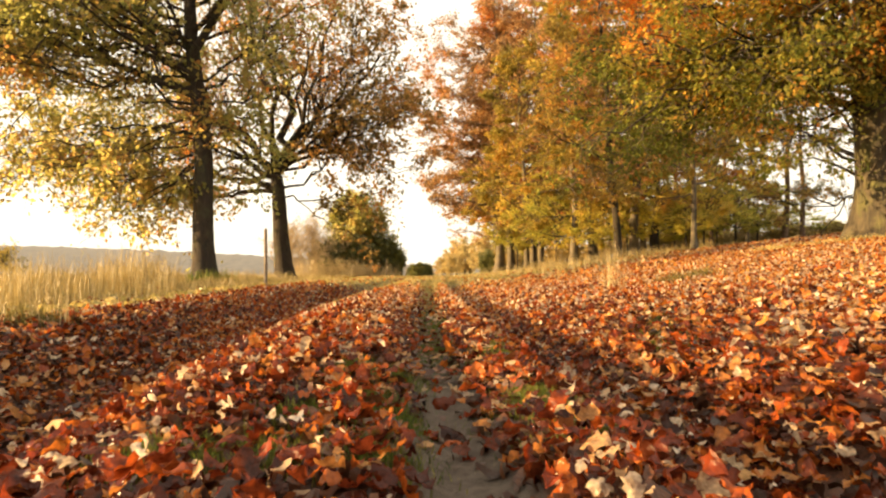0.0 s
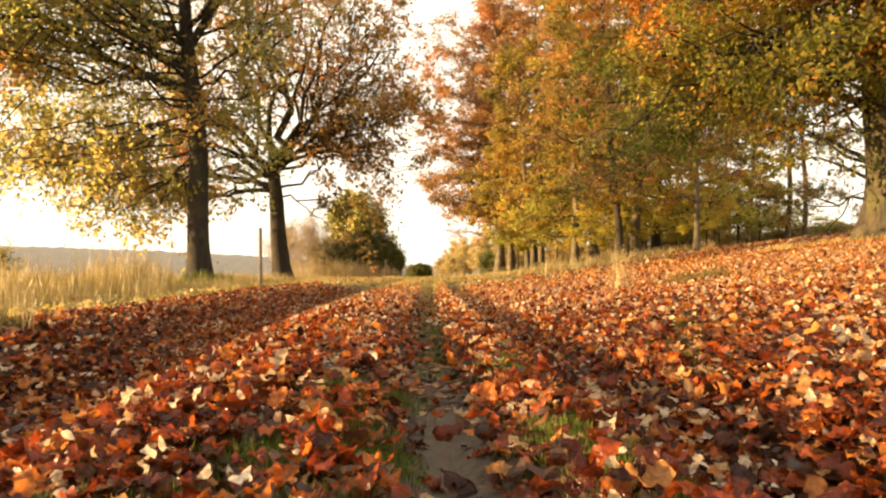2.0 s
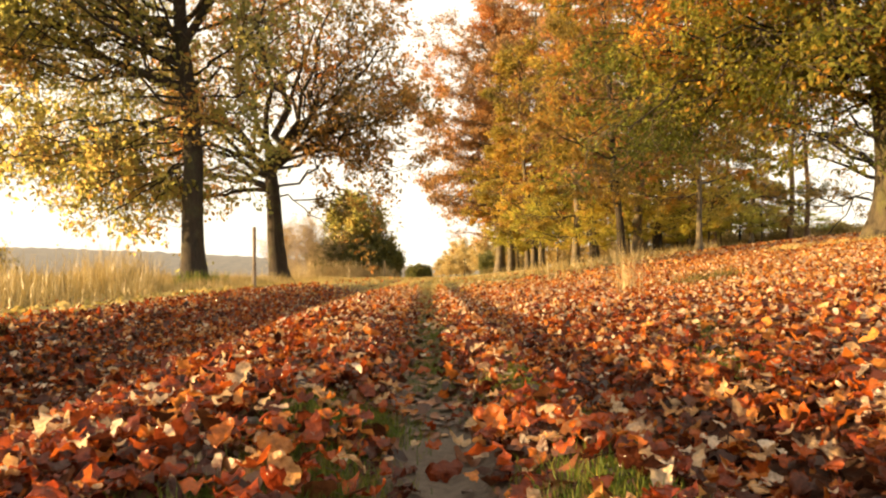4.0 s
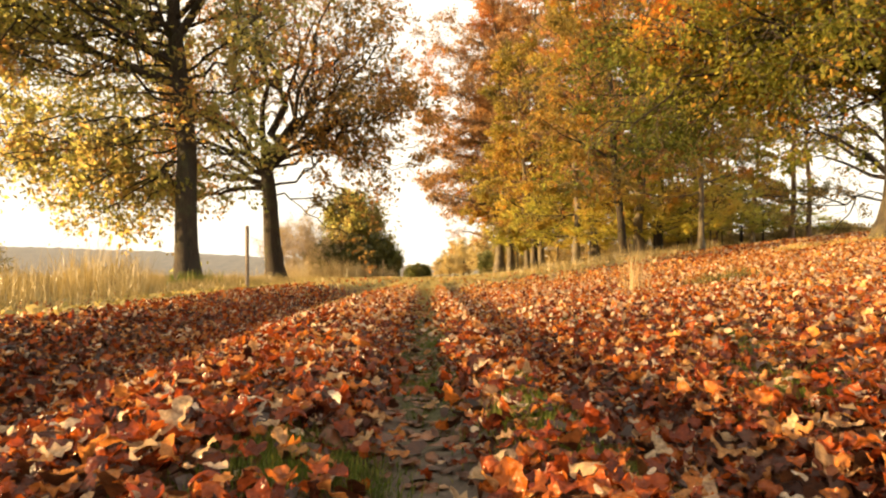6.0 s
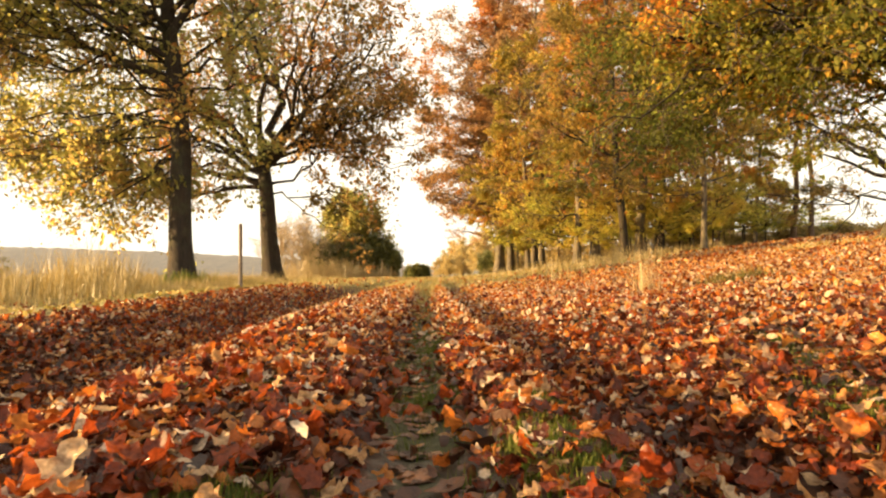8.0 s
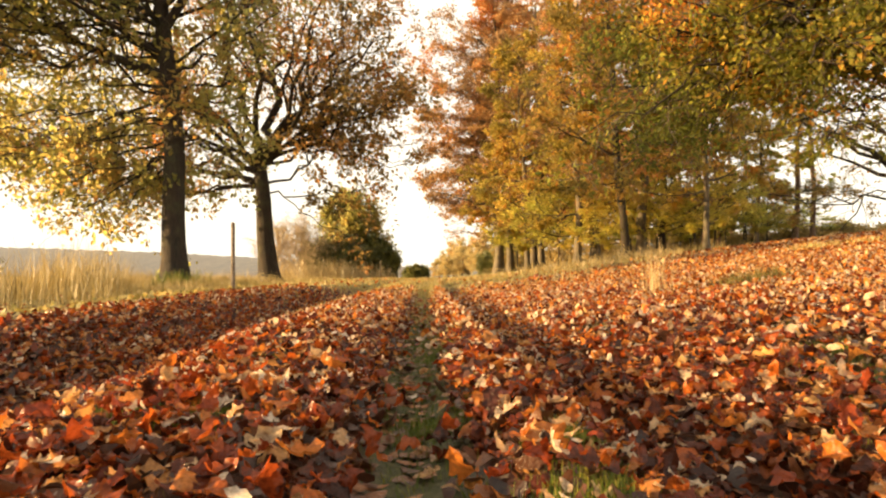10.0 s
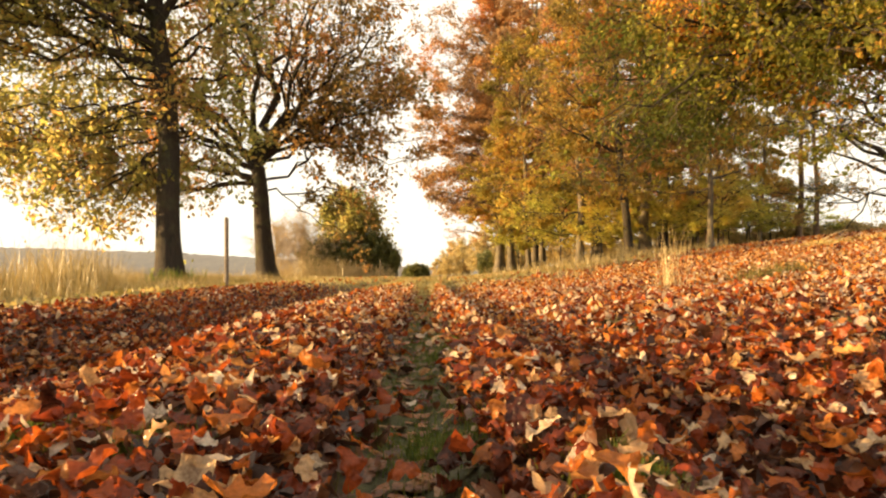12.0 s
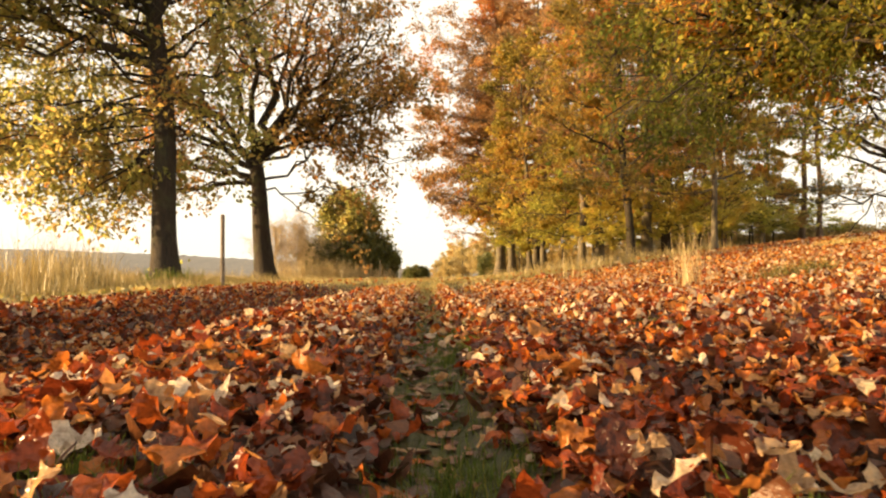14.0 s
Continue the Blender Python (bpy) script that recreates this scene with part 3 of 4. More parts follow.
# ---- the great oak on the bank ----
GREAT_OAK = make_tree("oak_tree", "massive old oak with a mossy buttressed trunk on the bank", (10.2, 15.2, gz(10.2, 15.2)), 17.0, 0.58, (BARK_PALE, TWIG, OAK_ORANGE), 8, 13, 5.4, 6.8, even=0.3,
          leaf=0.125, low_el=18, flare=1.45, seconds=14, thirds=7, per_twig=15, flat=0.45, clump=0.14, lift=0.012, wobble=0.19, limb_bark=BARK_OAK, forks=2, clear=0.12, twig_r=0.010, limb_r=0.24, droop=-0.05,
          extra=((6.2, -170, 14, 5.0), (6.0, -150, 12, 5.5), (6.2, 170, 14, 5.0), (5.6, -135, 8, 6.0), (2.5, -84, 42, 3.8, -0.055, 0.03), (4.2, -150, -8, 3.0, 0.0, 0.03), (4.7, 172, -6, 3.0, 0.0, 0.03), (3.9, -172, -10, 2.4, 0.0, 0.03), (4.4, -122, -8, 3.2, 0.0, 0.03), (4.5, 160, 0, 2.4, 0.0, 0.03), (4.0, -66, 12, 6.8), (4.6, -80, 14, 7.2), (4.4, -45, 10, 6.8), (6.0, -58, 22, 7.6), (6.8, -74, 26, 7.2), (4.0, -95, 14, 6.5), (3.6, -112, 10, 5.3), (5.8, -100, 24, 6.8),
                 (5.0, -135, 6, 4.6), (5.9, 178, 8, 4.2), (3.8, -84, -6, 5.6), (4.1, -100, -6, 5.6), (3.9, -70, -5, 6.6), (4.3, -92, -4, 6.4), (4.2, -130, -4, 4.8), (4.5, -110, -2, 6.0), (4.8, -125, 8, 5.0), (6.0, -160, 10, 4.6), (5.6, -128, 12, 5.3), (5.8, 160, 8, 4.4), (4.0, -118, -4, 5.7), (4.6, -88, 8, 6.8), (5.2, -142, 8, 4.9), (7.0, -112, 20, 6.5), (3.2, -58, 14, 6.1), (3.2, -72, -10, 3.6, 0.0, 0.03)))

# ---- the wood edge ----
beeches = [make_tree("beech_tree", "slender beech with yellow autumn foliage at the wood edge", (0, 0, -200), 21.0, 0.26, (BARK_BEECH, TWIG, BEECH_YELLOW), 31, 24, 3.2, 6.2,
                     leaf=0.25, seconds=10, thirds=6, per_twig=11, low_el=-2, forks=1, top_el=58, droop=-0.02, clump=0.15, clear=0.16, flat=0.72, lift=0.004, tip=0.45, wobble=0.10),
           make_tree("beech_tree", "tall beech with thinning coppery brown foliage", (0, 0, -200), 24.0, 0.30, (BARK_BEECH, TWIG, BEECH_COPPER), 32, 32, 3.4, 7.0,
                     leaf=0.22, seconds=10, thirds=6, per_twig=14, low_el=6, top_el=62, droop=-0.015, clump=0.15, clear=0.16, flat=0.6, lift=0.004, wobble=0.10),
           make_tree("oak_tree", "oak with dense olive and gold foliage at the wood edge", (0, 0, -200), 20.0, 0.27, (BARK_OAK, TWIG, OAK_OLIVE), 33, 20, 3.4, 6.4,
                     leaf=0.25, seconds=10, thirds=6, per_twig=11, low_el=4, forks=1, top_el=62, clump=0.14, droop=-0.03, clear=0.16, flat=0.45, tip=0.4)]
make_tree("beech_tree", "tall coppery beech leaning its crown over the track", (4.0, 52, gz(4.0, 52)), 24.0, 0.36, (BARK_BEECH, TWIG, BEECH_COPPER), 38, 30, 4.4, 6.6, leaf=0.20, seconds=12, thirds=8, per_twig=13, low_el=8, top_el=64, droop=-0.02, clump=0.16, clear=0.14, flat=0.5, lift=0.005,
          extra=((5.6, -95, 4, 4.5, 0.0, 0.06), (7.2, -80, 8, 5.6, 0.0, 0.07), (8.6, -105, 10, 6.2, 0.0, 0.07), (10.0, -88, 12, 6.6, 0.0, 0.07), (11.5, -75, 16, 6.6, 0.0, 0.07), (12.5, -100, 20, 6.4, 0.0, 0.07), (14.0, -88, 24, 6.2, 0.0, 0.06), (15.5, -100, 28, 6.0, 0.0, 0.06), (17.0, -85, 34, 5.6, 0.0, 0.06)))
WOOD = [(5.1, 54, 1, 1.0, 1.1), (5.6, 47, 0, 0.7, 0.85), (6.6, 51, 1, 0.9, 1.0), (7.7, 55, 0, 1.0, 1.1), (6.85, 36, 0, 0.78, 0.80), (9.7, 44, 1, 0.9, 0.95), (8.55, 33, 2, 0.72, 0.9), (10.2, 36, 1, 0.85, 0.9),
        (13.2, 42, 2, 0.85, 1.0), (11.8, 31.5, 0, 0.5, 0.8), (12.5, 58, 0, 1.0, 1.0), (16.5, 56, 1, 0.9, 1.0), (5.4, 68, 1, 0.75, 0.85), (20.4, 45, 0, 0.5, 0.7)]
for n, (x, y, k, wide, tall) in enumerate(WOOD):
    plant(beeches[k], x, y, 67 * n, wide, tall, group="trees of the wood edge")
for t in beeches:
    drop_kind(t)

# ---- young trees under the wood edge ----
young = make_tree("young_beech", "young beech with low yellow-green leaves", (0, 0, -200), 5.5, 0.05, (BARK_OAK, TWIG, BEECH_LIME), 51, 16, 1.3, 2.9, leaf=0.18, seconds=6.5, thirds=4, per_twig=8, low_el=4, top_el=50, droop=-0.02, clump=0.12, flat=0.7)
for n, (x, y, wide, tall) in enumerate([(5.6, 43, 1.1, 1.15), (5.4, 41, 0.9, 0.9), (6.2, 38, 0.85, 0.85), (8.4, 44, 1.2, 1.3), (10.5, 40, 1.1, 1.1), (12.6, 41, 1.2, 1.1), (14.0, 36, 1.0, 0.8), (13.2, 47, 1.3, 1.3), (5.0, 48, 0.9, 1.1), (9.0, 35.2, 0.8, 0.75), (11.3, 36.5, 0.9, 0.75), (13.6, 37.6, 0.9, 0.7), (7.6, 34.5, 0.6, 0.6),
                                        (18.0, 44, 1.0, 0.6), (12.4, 33, 0.7, 0.7), (20.5, 47, 1.3, 0.65), (9.6, 49, 1.2, 1.3), (7.4, 56, 1.3, 1.4), (15.6, 43, 1.0, 0.55), (17.2, 50, 1.4, 0.7), (19.8, 55, 1.5, 0.8), (14.4, 53, 1.4, 1.0), (25.5, 52, 1.2, 0.6), (28.2, 54, 1.2, 0.5), (21.6, 46, 1.1, 0.85), (18.6, 42.5, 1.0, 0.8)]):
    plant(young, x, y, 83 * n, wide, tall, group="young trees under the wood edge")
drop_kind(young)

# ---- pines behind the bank ----
pine = make_tree("pine_tree", "tall pine with a bare reddish trunk and dark tiers of needles", (0, 0, -200), 17.0, 0.25, (BARK_PINE, TWIG, NEEDLE), 71, 16, 6.2, 4.0, leaf=0.36, seconds=6, thirds=4, per_twig=4,
                 low_el=2, top_el=40, extra=((3.5, 80, 2, 3.2, 0.0, 0.05), (3.7, -85, 0, 3.0, 0.0, 0.05), (3.4, 10, 0, 2.4, 0.0, 0.04)), shape=(TUFT, TUFT_TRI), droop=0.01, clump=0.10, wobble=0.12, clear=0.4, flare=1.3, forks=0, flat=0.6)
for n, (x, y, wide, tall) in enumerate([(15.05, 40.0, 0.55, 0.9), (18.35, 46.0, 0.6, 0.9), (24.0, 47.0, 0.8, 1.0), (26.1, 48.5, 0.75, 1.0), (28.0, 66.0, 1.0, 1.0), (22.0, 64.0, 1.0, 1.1)]):
    plant(pine, x, y, 51 * n, wide, tall, group="pines behind the bank")
drop_kind(pine)

# ---- the oak beyond the bank, reaching its limbs over it ----
make_tree("oak_tree", "dark-limbed oak beyond the bank with sparse brown leaves", (26.0, 36.0, gz(26.0, 36.0)), 15.0, 0.42, (BARK_OAK, TWIG, OAK_BROWN), 19, 6, 8.5, 6.0, leaf=0.17, seconds=8, thirds=5, per_twig=9, wobble=0.22, forks=2, clear=0.3, flat=0.4, twig_r=0.008,
          extra=((1.3, -92, 30, 9.5, 0.0, 0.27), (2.4, -80, 40, 8.0, 0.0, 0.15), (1.6, -88, 4, 9.5, 0.0, 0.08), (1.5, -96, 0, 7.0, 0.01, 0.05), (4.6, -94, 24, 9.0, 0.0, 0.06), (5.6, -84, 22, 9.0, 0.0, 0.06)))

# ---- leaf litter ----
STATIONS = [(0.0, 0.012), (0.09, 0.06), (0.22, 0.19), (0.34, 0.20), (0.48, 0.29), (0.61, 0.24), (0.75, 0.28), (0.89, 0.17), (1.0, 0.04)]


def leaf_template(stations, cup, curl, twist, seed, across=1, wave=0.0):
    """A lobed blade along x, cupped, curled and twisted; across: strips on each side of the midrib; wave: how far its margin ripples."""
    rng = np.random.RandomState(seed)
    v, row = [], 2 * across + 1
    for t, w in stations:
        w1, w2 = w * rng.uniform(0.85, 1.15), w * rng.uniform(0.85, 1.15)
        z = curl * (t - 0.45) ** 2 * 2.2 + rng.normal(0, 0.012)
        for k in range(row):
            s = 1 - k / across
            off = s * (w1 if s > 0 else w2)
            a = twist * (t - 0.5)
            ripple = wave * s * s * math.sin(15.0 * t + 2.0 * s + seed)
            v.append((t - 0.5 + 0.10 * abs(off), off * math.cos(a), z + cup * abs(off) ** 1.5 * 2.4 + off * math.sin(a) + ripple + rng.normal(0, 0.028) * abs(s)))
    f = []
    for k in range(len(stations) - 1):
        for q in range(row - 1):
            i = row * k + q
            f.append((i, i + 1, i + row + 1, i + row))
    return np.array(v), np.array(f)


BENDS = [(0.35, 0.5, 0.3), (-0.3, 0.35, -0.4), (0.55, -0.45, 0.5), (0.15, 0.8, -0.2), (-0.45, -0.5, 0.7), (0.45, 0.2, 0.0), (0.1, -0.25, 0.2), (-0.15, 0.2, -0.7), (0.25, 0.1, 1.0), (0.05, 0.35, 0.1)]
LOBED = [(t, 0.33 * math.sin(math.pi * t ** 0.85) ** 0.5 * (0.82 + 0.18 * math.cos(2 * math.pi * (3.0 * t - 0.62))) + 0.012) for t in np.linspace(0, 1, 12)]
CLOSE = [leaf_template(LOBED, c, q, t, 60 + s, 2, 0.07) for s, (c, q, t) in enumerate(BENDS)]
FINE = [leaf_template([STATIONS[k] for k in (0, 2, 3, 4, 5, 6, 8)], c, q, t, s) for s, (c, q, t) in enumerate(BENDS)]
MID = [leaf_template([STATIONS[k] for k in (0, 2, 4, 6, 8)], c, q, t, 20 + s) for s, (c, q, t) in enumerate(BENDS)]
ROUGH = [(np.array([(-0.5, 0.10, q * 0.4), (-0.5, -0.08, q * 0.4 - 0.05), (0.0, 0.29, c * 0.2 + t * 0.1), (0.0, -0.27, c * 0.2 - t * 0.1), (0.5, 0.11, q * 0.5), (0.5, -0.12, q * 0.5 + 0.04)]), np.array([(0, 1, 3, 2), (2, 3, 5, 4)])) for c, q, t in BENDS[:6]]


# turf showing through beside the worn strip: x, y, radius
PATCHES = [(-0.10, 1.20, 0.11), (-0.12, 1.60, 0.10), (-0.20, 1.78, 0.13), (-0.28, 2.12, 0.12), (-0.15, 2.25, 0.10), (-0.35, 1.50, 0.11), (-0.56, 1.13, 0.11), (-0.34, 1.08, 0.12), (0.40, 1.32, 0.14), (0.28, 1.62, 0.13),
           (0.30, 2.46, 0.14), (0.36, 2.64, 0.16), (0.22, 2.62, 0.10), (0.42, 2.25, 0.14), (0.49, 1.54, 0.10), (1.08, 3.0, 0.18), (1.2, 3.55, 0.18), (1.0, 2.75, 0.12), (1.4, 4.0, 0.16), (1.66, 4.8, 0.2),
           (-0.30, 2.30, 0.12), (-0.50, 3.18, 0.09), (-0.75, 3.26, 0.11), (-0.58, 4.22, 0.12), (-0.86, 4.0, 0.10), (0.28, 3.0, 0.08), (-0.03, 3.45, 0.10), (0.02, 4.9, 0.13), (0.0, 5.6, 0.16), (0.95, 5.4, 0.2)]


def patchy(x, y):
    w = np.zeros_like(x)
    for px, py, r in PATCHES:
        w = np.maximum(w, np.exp(-(((x - px) / r) ** 2 + ((y - py) / (1.3 * r)) ** 2) ** 1.5))
    return w


def cover(x, y):
    """How thickly the leaves lie, from 0 to 1."""
    r = np.abs(x - rut_x(y))
    worn = np.clip(1.05 - 0.03 * np.maximum(y - 2.0, 0), 0.84, 1)
    d = 1 - 0.94 * worn * np.exp(-((r / (0.12 + 0.006 * np.maximum(y - 3.0, 0))) ** 4))
    d = d * (1 - 0.78 * patchy(x, y))
    d = d * np.clip(1.0 - (-x - 2.6 - 0.05 * y + 0.28 * np.sin(2.1 * y) + 0.18 * np.sin(5.3 * y + 1.0)) / 1.1, 0.04, 1)
    return d * np.clip(1.0 - (y - 10.5 - 1.2 * np.maximum(x, 0)) / 7.0, 0.06, 1)


def scatter(rng, x0, x1, y0, y1, per_m2):
    n = int((x1 - x0) * (y1 - y0) * per_m2)
    x, y = rng.uniform(x0, x1, n), rng.uniform(y0, y1, n)
    keep = rng.uniform(0, 1, n) < cover(x, y)
    return x[keep], y[keep]


def strewn(rng, templates, x, y, size, pile, loose=None):
    out = []
    loose = loose or (0.50 if templates is CLOSE else 0.60 if templates is FINE else 0.78)      # away from the track the leaves stand up more
    which = rng.randint(0, len(templates), len(x))
    for k, (v, f) in enumerate(templates):
        w = which == k
        n = int(w.sum())
        z = ground_z(x[w], y[w]) + 0.008 + pile * rng.uniform(0, 1, n) ** 1.5
        tilt = np.abs(rng.normal(0, loose, n)).clip(0, 1.4)
        az = rng.uniform(0, 2 * np.pi, n)
        up = np.stack([np.sin(tilt) * np.cos(az), np.sin(tilt) * np.sin(az), np.cos(tilt)], -1)
        up[rng.uniform(0, 1, n) < 0.4] *= -1
        a = rng.normal(size=(n, 3))
        a -= (a * up).sum(-1, keepdims=True) * up
        a /= np.linalg.norm(a, axis=1, keepdims=True)
        b = np.cross(up, a)
        s = size * np.exp(rng.normal(-0.08, 0.28, n)).clip(0.5, 1.55)
        z = z + np.sin(tilt) * s * 0.22
        out.append(stamped(v, f, np.stack([x[w], y[w], z], -1), a, b, up, s))
    return merged(out)


rng = np.random.RandomState(4)
litter = tagged(new("leaf_litter"), "thick carpet of red, orange and tan fallen oak leaves", "fallen leaves")
under = [strewn(rng, ROUGH, *scatter(rng, -3.2, 3.4, 0.2, 6.0, 900), 0.05, 0.012), strewn(rng, ROUGH, *scatter(rng, -5, 8.5, 6.0, 10.0, 160), 0.06, 0.006)]
ry = 2.3 + 7.0 * rng.uniform(0, 1, 620)
trodden = [(v * np.array((1.0, 1.0, 0.4)), f) for v, f in FINE]
part("trodden_leaves", sheet("trodden_leaves", *strewn(rng, trodden, rut_x(ry) + rng.normal(-0.01, 0.085, 620), ry, 0.056, 0.004, 0.12), LITTER_DULL), litter, "flat brown leaves trodden into the worn strip", "stuff")
part("rotting_leaves", sheet("rotting_leaves", *merged(under), DUFF), litter, "flat dark brown rotting leaves", "stuff")


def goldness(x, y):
    """Share of golden leaves: more of them towards the bank and the oak on it. There and up the track their paler
    colour also stands in for stronger sun.
    """
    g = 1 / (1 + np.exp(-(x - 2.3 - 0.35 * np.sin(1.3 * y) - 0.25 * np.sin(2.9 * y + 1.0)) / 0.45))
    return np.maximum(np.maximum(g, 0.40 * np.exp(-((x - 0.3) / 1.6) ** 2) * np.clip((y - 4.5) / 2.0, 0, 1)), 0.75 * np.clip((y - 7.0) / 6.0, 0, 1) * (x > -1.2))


def deep_shade_share(x, y):
    """Share of deep red leaves where the walk begins; their dark colour also stands in for dappled shade."""
    return 0.5 * np.clip((1.95 - y) / 0.5, 0, 1) * np.clip((0.7 - x) / 0.6, 0, 1)


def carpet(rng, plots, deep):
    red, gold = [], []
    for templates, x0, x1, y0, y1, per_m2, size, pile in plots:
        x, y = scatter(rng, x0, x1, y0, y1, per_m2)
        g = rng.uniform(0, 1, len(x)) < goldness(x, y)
        d = ~g & (rng.uniform(0, 1, len(x)) < deep_shade_share(x, y))
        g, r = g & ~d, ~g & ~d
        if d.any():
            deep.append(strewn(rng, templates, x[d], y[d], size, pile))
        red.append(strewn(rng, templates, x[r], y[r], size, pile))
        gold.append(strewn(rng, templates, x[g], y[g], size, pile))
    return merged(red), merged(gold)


deep = []
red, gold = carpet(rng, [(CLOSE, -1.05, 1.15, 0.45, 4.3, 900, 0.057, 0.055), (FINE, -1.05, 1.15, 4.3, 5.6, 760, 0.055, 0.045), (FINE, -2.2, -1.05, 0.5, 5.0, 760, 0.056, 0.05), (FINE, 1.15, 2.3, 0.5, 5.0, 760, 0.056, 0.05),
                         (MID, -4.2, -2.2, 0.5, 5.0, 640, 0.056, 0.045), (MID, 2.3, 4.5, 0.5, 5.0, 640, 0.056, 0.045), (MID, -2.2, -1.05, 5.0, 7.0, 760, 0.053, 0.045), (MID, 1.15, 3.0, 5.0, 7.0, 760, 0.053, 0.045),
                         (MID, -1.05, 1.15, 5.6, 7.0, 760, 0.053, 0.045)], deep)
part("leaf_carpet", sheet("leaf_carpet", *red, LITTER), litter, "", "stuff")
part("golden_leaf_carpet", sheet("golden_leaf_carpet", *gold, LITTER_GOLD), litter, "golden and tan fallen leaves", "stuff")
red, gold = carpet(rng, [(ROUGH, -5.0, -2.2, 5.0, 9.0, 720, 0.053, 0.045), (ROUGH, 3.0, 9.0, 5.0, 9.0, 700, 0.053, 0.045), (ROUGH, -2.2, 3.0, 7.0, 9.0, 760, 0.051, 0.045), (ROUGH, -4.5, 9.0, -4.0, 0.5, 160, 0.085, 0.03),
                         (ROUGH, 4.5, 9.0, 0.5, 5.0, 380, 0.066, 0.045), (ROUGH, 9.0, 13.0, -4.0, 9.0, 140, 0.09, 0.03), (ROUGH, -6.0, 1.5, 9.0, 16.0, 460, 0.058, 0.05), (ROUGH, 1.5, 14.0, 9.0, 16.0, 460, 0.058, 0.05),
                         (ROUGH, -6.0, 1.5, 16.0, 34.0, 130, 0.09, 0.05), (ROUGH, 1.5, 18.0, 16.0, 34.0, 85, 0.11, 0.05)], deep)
part("deep_red_leaves", sheet("deep_red_leaves", *merged(deep[:3]), LITTER_DEEP), litter, "deep red and maroon fallen leaves, darkened for dappled shade", "stuff")
# thicker right of the track, where pale colour also stands in for sunlit highlights
pale = [strewn(rng, t, *scatter(rng, x0, x1, y0, y1, n), size, 0.07) for t, x0, x1, y0, y1, n, size in
        ((FINE, -1.2, 1.3, 0.5, 4.6, 130, 0.031), (MID, -3.6, -1.2, 0.5, 7.0, 32, 0.032), (MID, 1.3, 4.0, 0.5, 7.0, 190, 0.036), (MID, -1.2, 1.3, 4.6, 7.0, 160, 0.036), (ROUGH, -1.0, 8.0, 7.0, 13.0, 130, 0.040), (ROUGH, -3.5, -1.0, 7.0, 13.0, 40, 0.040))]
part("pale_leaves", sheet("pale_leaves", *merged(pale), PALE_LEAF), litter, "small curled leaves with pale cream undersides", "stuff")
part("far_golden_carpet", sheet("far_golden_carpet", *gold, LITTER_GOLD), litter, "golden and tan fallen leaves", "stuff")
part("far_leaf_carpet", sheet("far_leaf_carpet", *red, LITTER), litter, "", "stuff")

# ---- grass ----
rng = np.random.RandomState(9)
x = np.concatenate([rng.uniform(-26, -3.0, 70000), rng.uniform(-12, -3.0, 10000), rng.uniform(-14, -3.6, 30000)])
y = np.concatenate([rng.uniform(3.5, 42, 70000), rng.uniform(-5, 3.5, 10000), rng.uniform(8, 24, 30000)])
tuft = np.sin(1.9 * x + 0.8 * np.sin(1.1 * y)) * np.sin(1.6 * y + 0.9 * np.sin(0.9 * x))
keep = (rng.uniform(0, 1, len(x)) < 0.2 + 0.8 * np.clip(tuft + 0.45, 0, 1)) & (x < -3.1 - 0.06 * np.maximum(y - 4, 0) + 0.25 * np.sin(3 * y)) & (np.hypot(x + 7, y - 19) > 0.8) & (np.hypot(x + 6.55, y - 26.2) > 0.8)
x, y = x[keep], y[keep]
tall = 0.17 + 0.36 * np.exp(-(((x + 6.1) / 1.9) ** 2) - ((y - 13.5) / 4.5) ** 2) + 0.10 * np.exp(-(((x + 9.5) / 3.0) ** 2) - ((y - 20) / 6.0) ** 2) + 0.11 * np.clip(tuft[keep], -0.6, 1)
inner = -3.1 - 0.06 * np.maximum(y - 4, 0) - x
tall = tall * np.clip(0.30 + 0.55 * inner, 0.30, 1) * rng.uniform(0.7, 1.25, len(x)) * np.where((x > -0.405 * y - 0.2) & (y < 20), 0.42, 1.0)
pieces = [blades(rng, x, y, tall * 1.35, 0.011, 0.36, 2)]
tagged(new("meadow_grass", sheet("meadow_grass", *merged(pieces), GRASS_DRY)), "tall dry golden meadow grass along the track", "grass", kind="stuff")

# short green turf beside the worn strip and on the far verges
x, y = rng.uniform(-1.4, 2.2, 60000), rng.uniform(0.4, 10.0, 60000)
r = np.abs(x - rut_x(y))
want = 1.2 * patchy(x, y) + 0.8 * np.exp(-((r / 0.14) ** 2)) * np.clip((y - 2.6) / 1.2, 0, 1) + 0.015
keep = rng.uniform(0, 1, len(x)) < want
px = np.concatenate([rng.normal(cx, 0.62 * cr, 800) for cx, _, cr in PATCHES])
py = np.concatenate([rng.normal(cy, 0.8 * cr, 800) for _, cy, cr in PATCHES])
ry = rng.uniform(2.8, 11.0, 3200)
px, py = np.concatenate([px, rut_x(ry) + 0.03 + rng.normal(0, 0.075, 3200)]), np.concatenate([py, ry])
green = [blades(rng, x[keep], y[keep], 0.045, 0.0032, 0.6, 2), blades(rng, px, py, 0.046, 0.0034, 0.6, 2)]
x, y = rng.uniform(-6, 9, 26000), rng.uniform(11, 38, 26000)
keep = rng.uniform(0, 1, len(x)) < np.clip(1.05 - cover(x, y), 0, 1)
tagged(new("turf_grass", sheet("turf_grass", *merged(green), GRASS_GREEN)), "short green grass between the fallen leaves", "grass", kind="stuff")
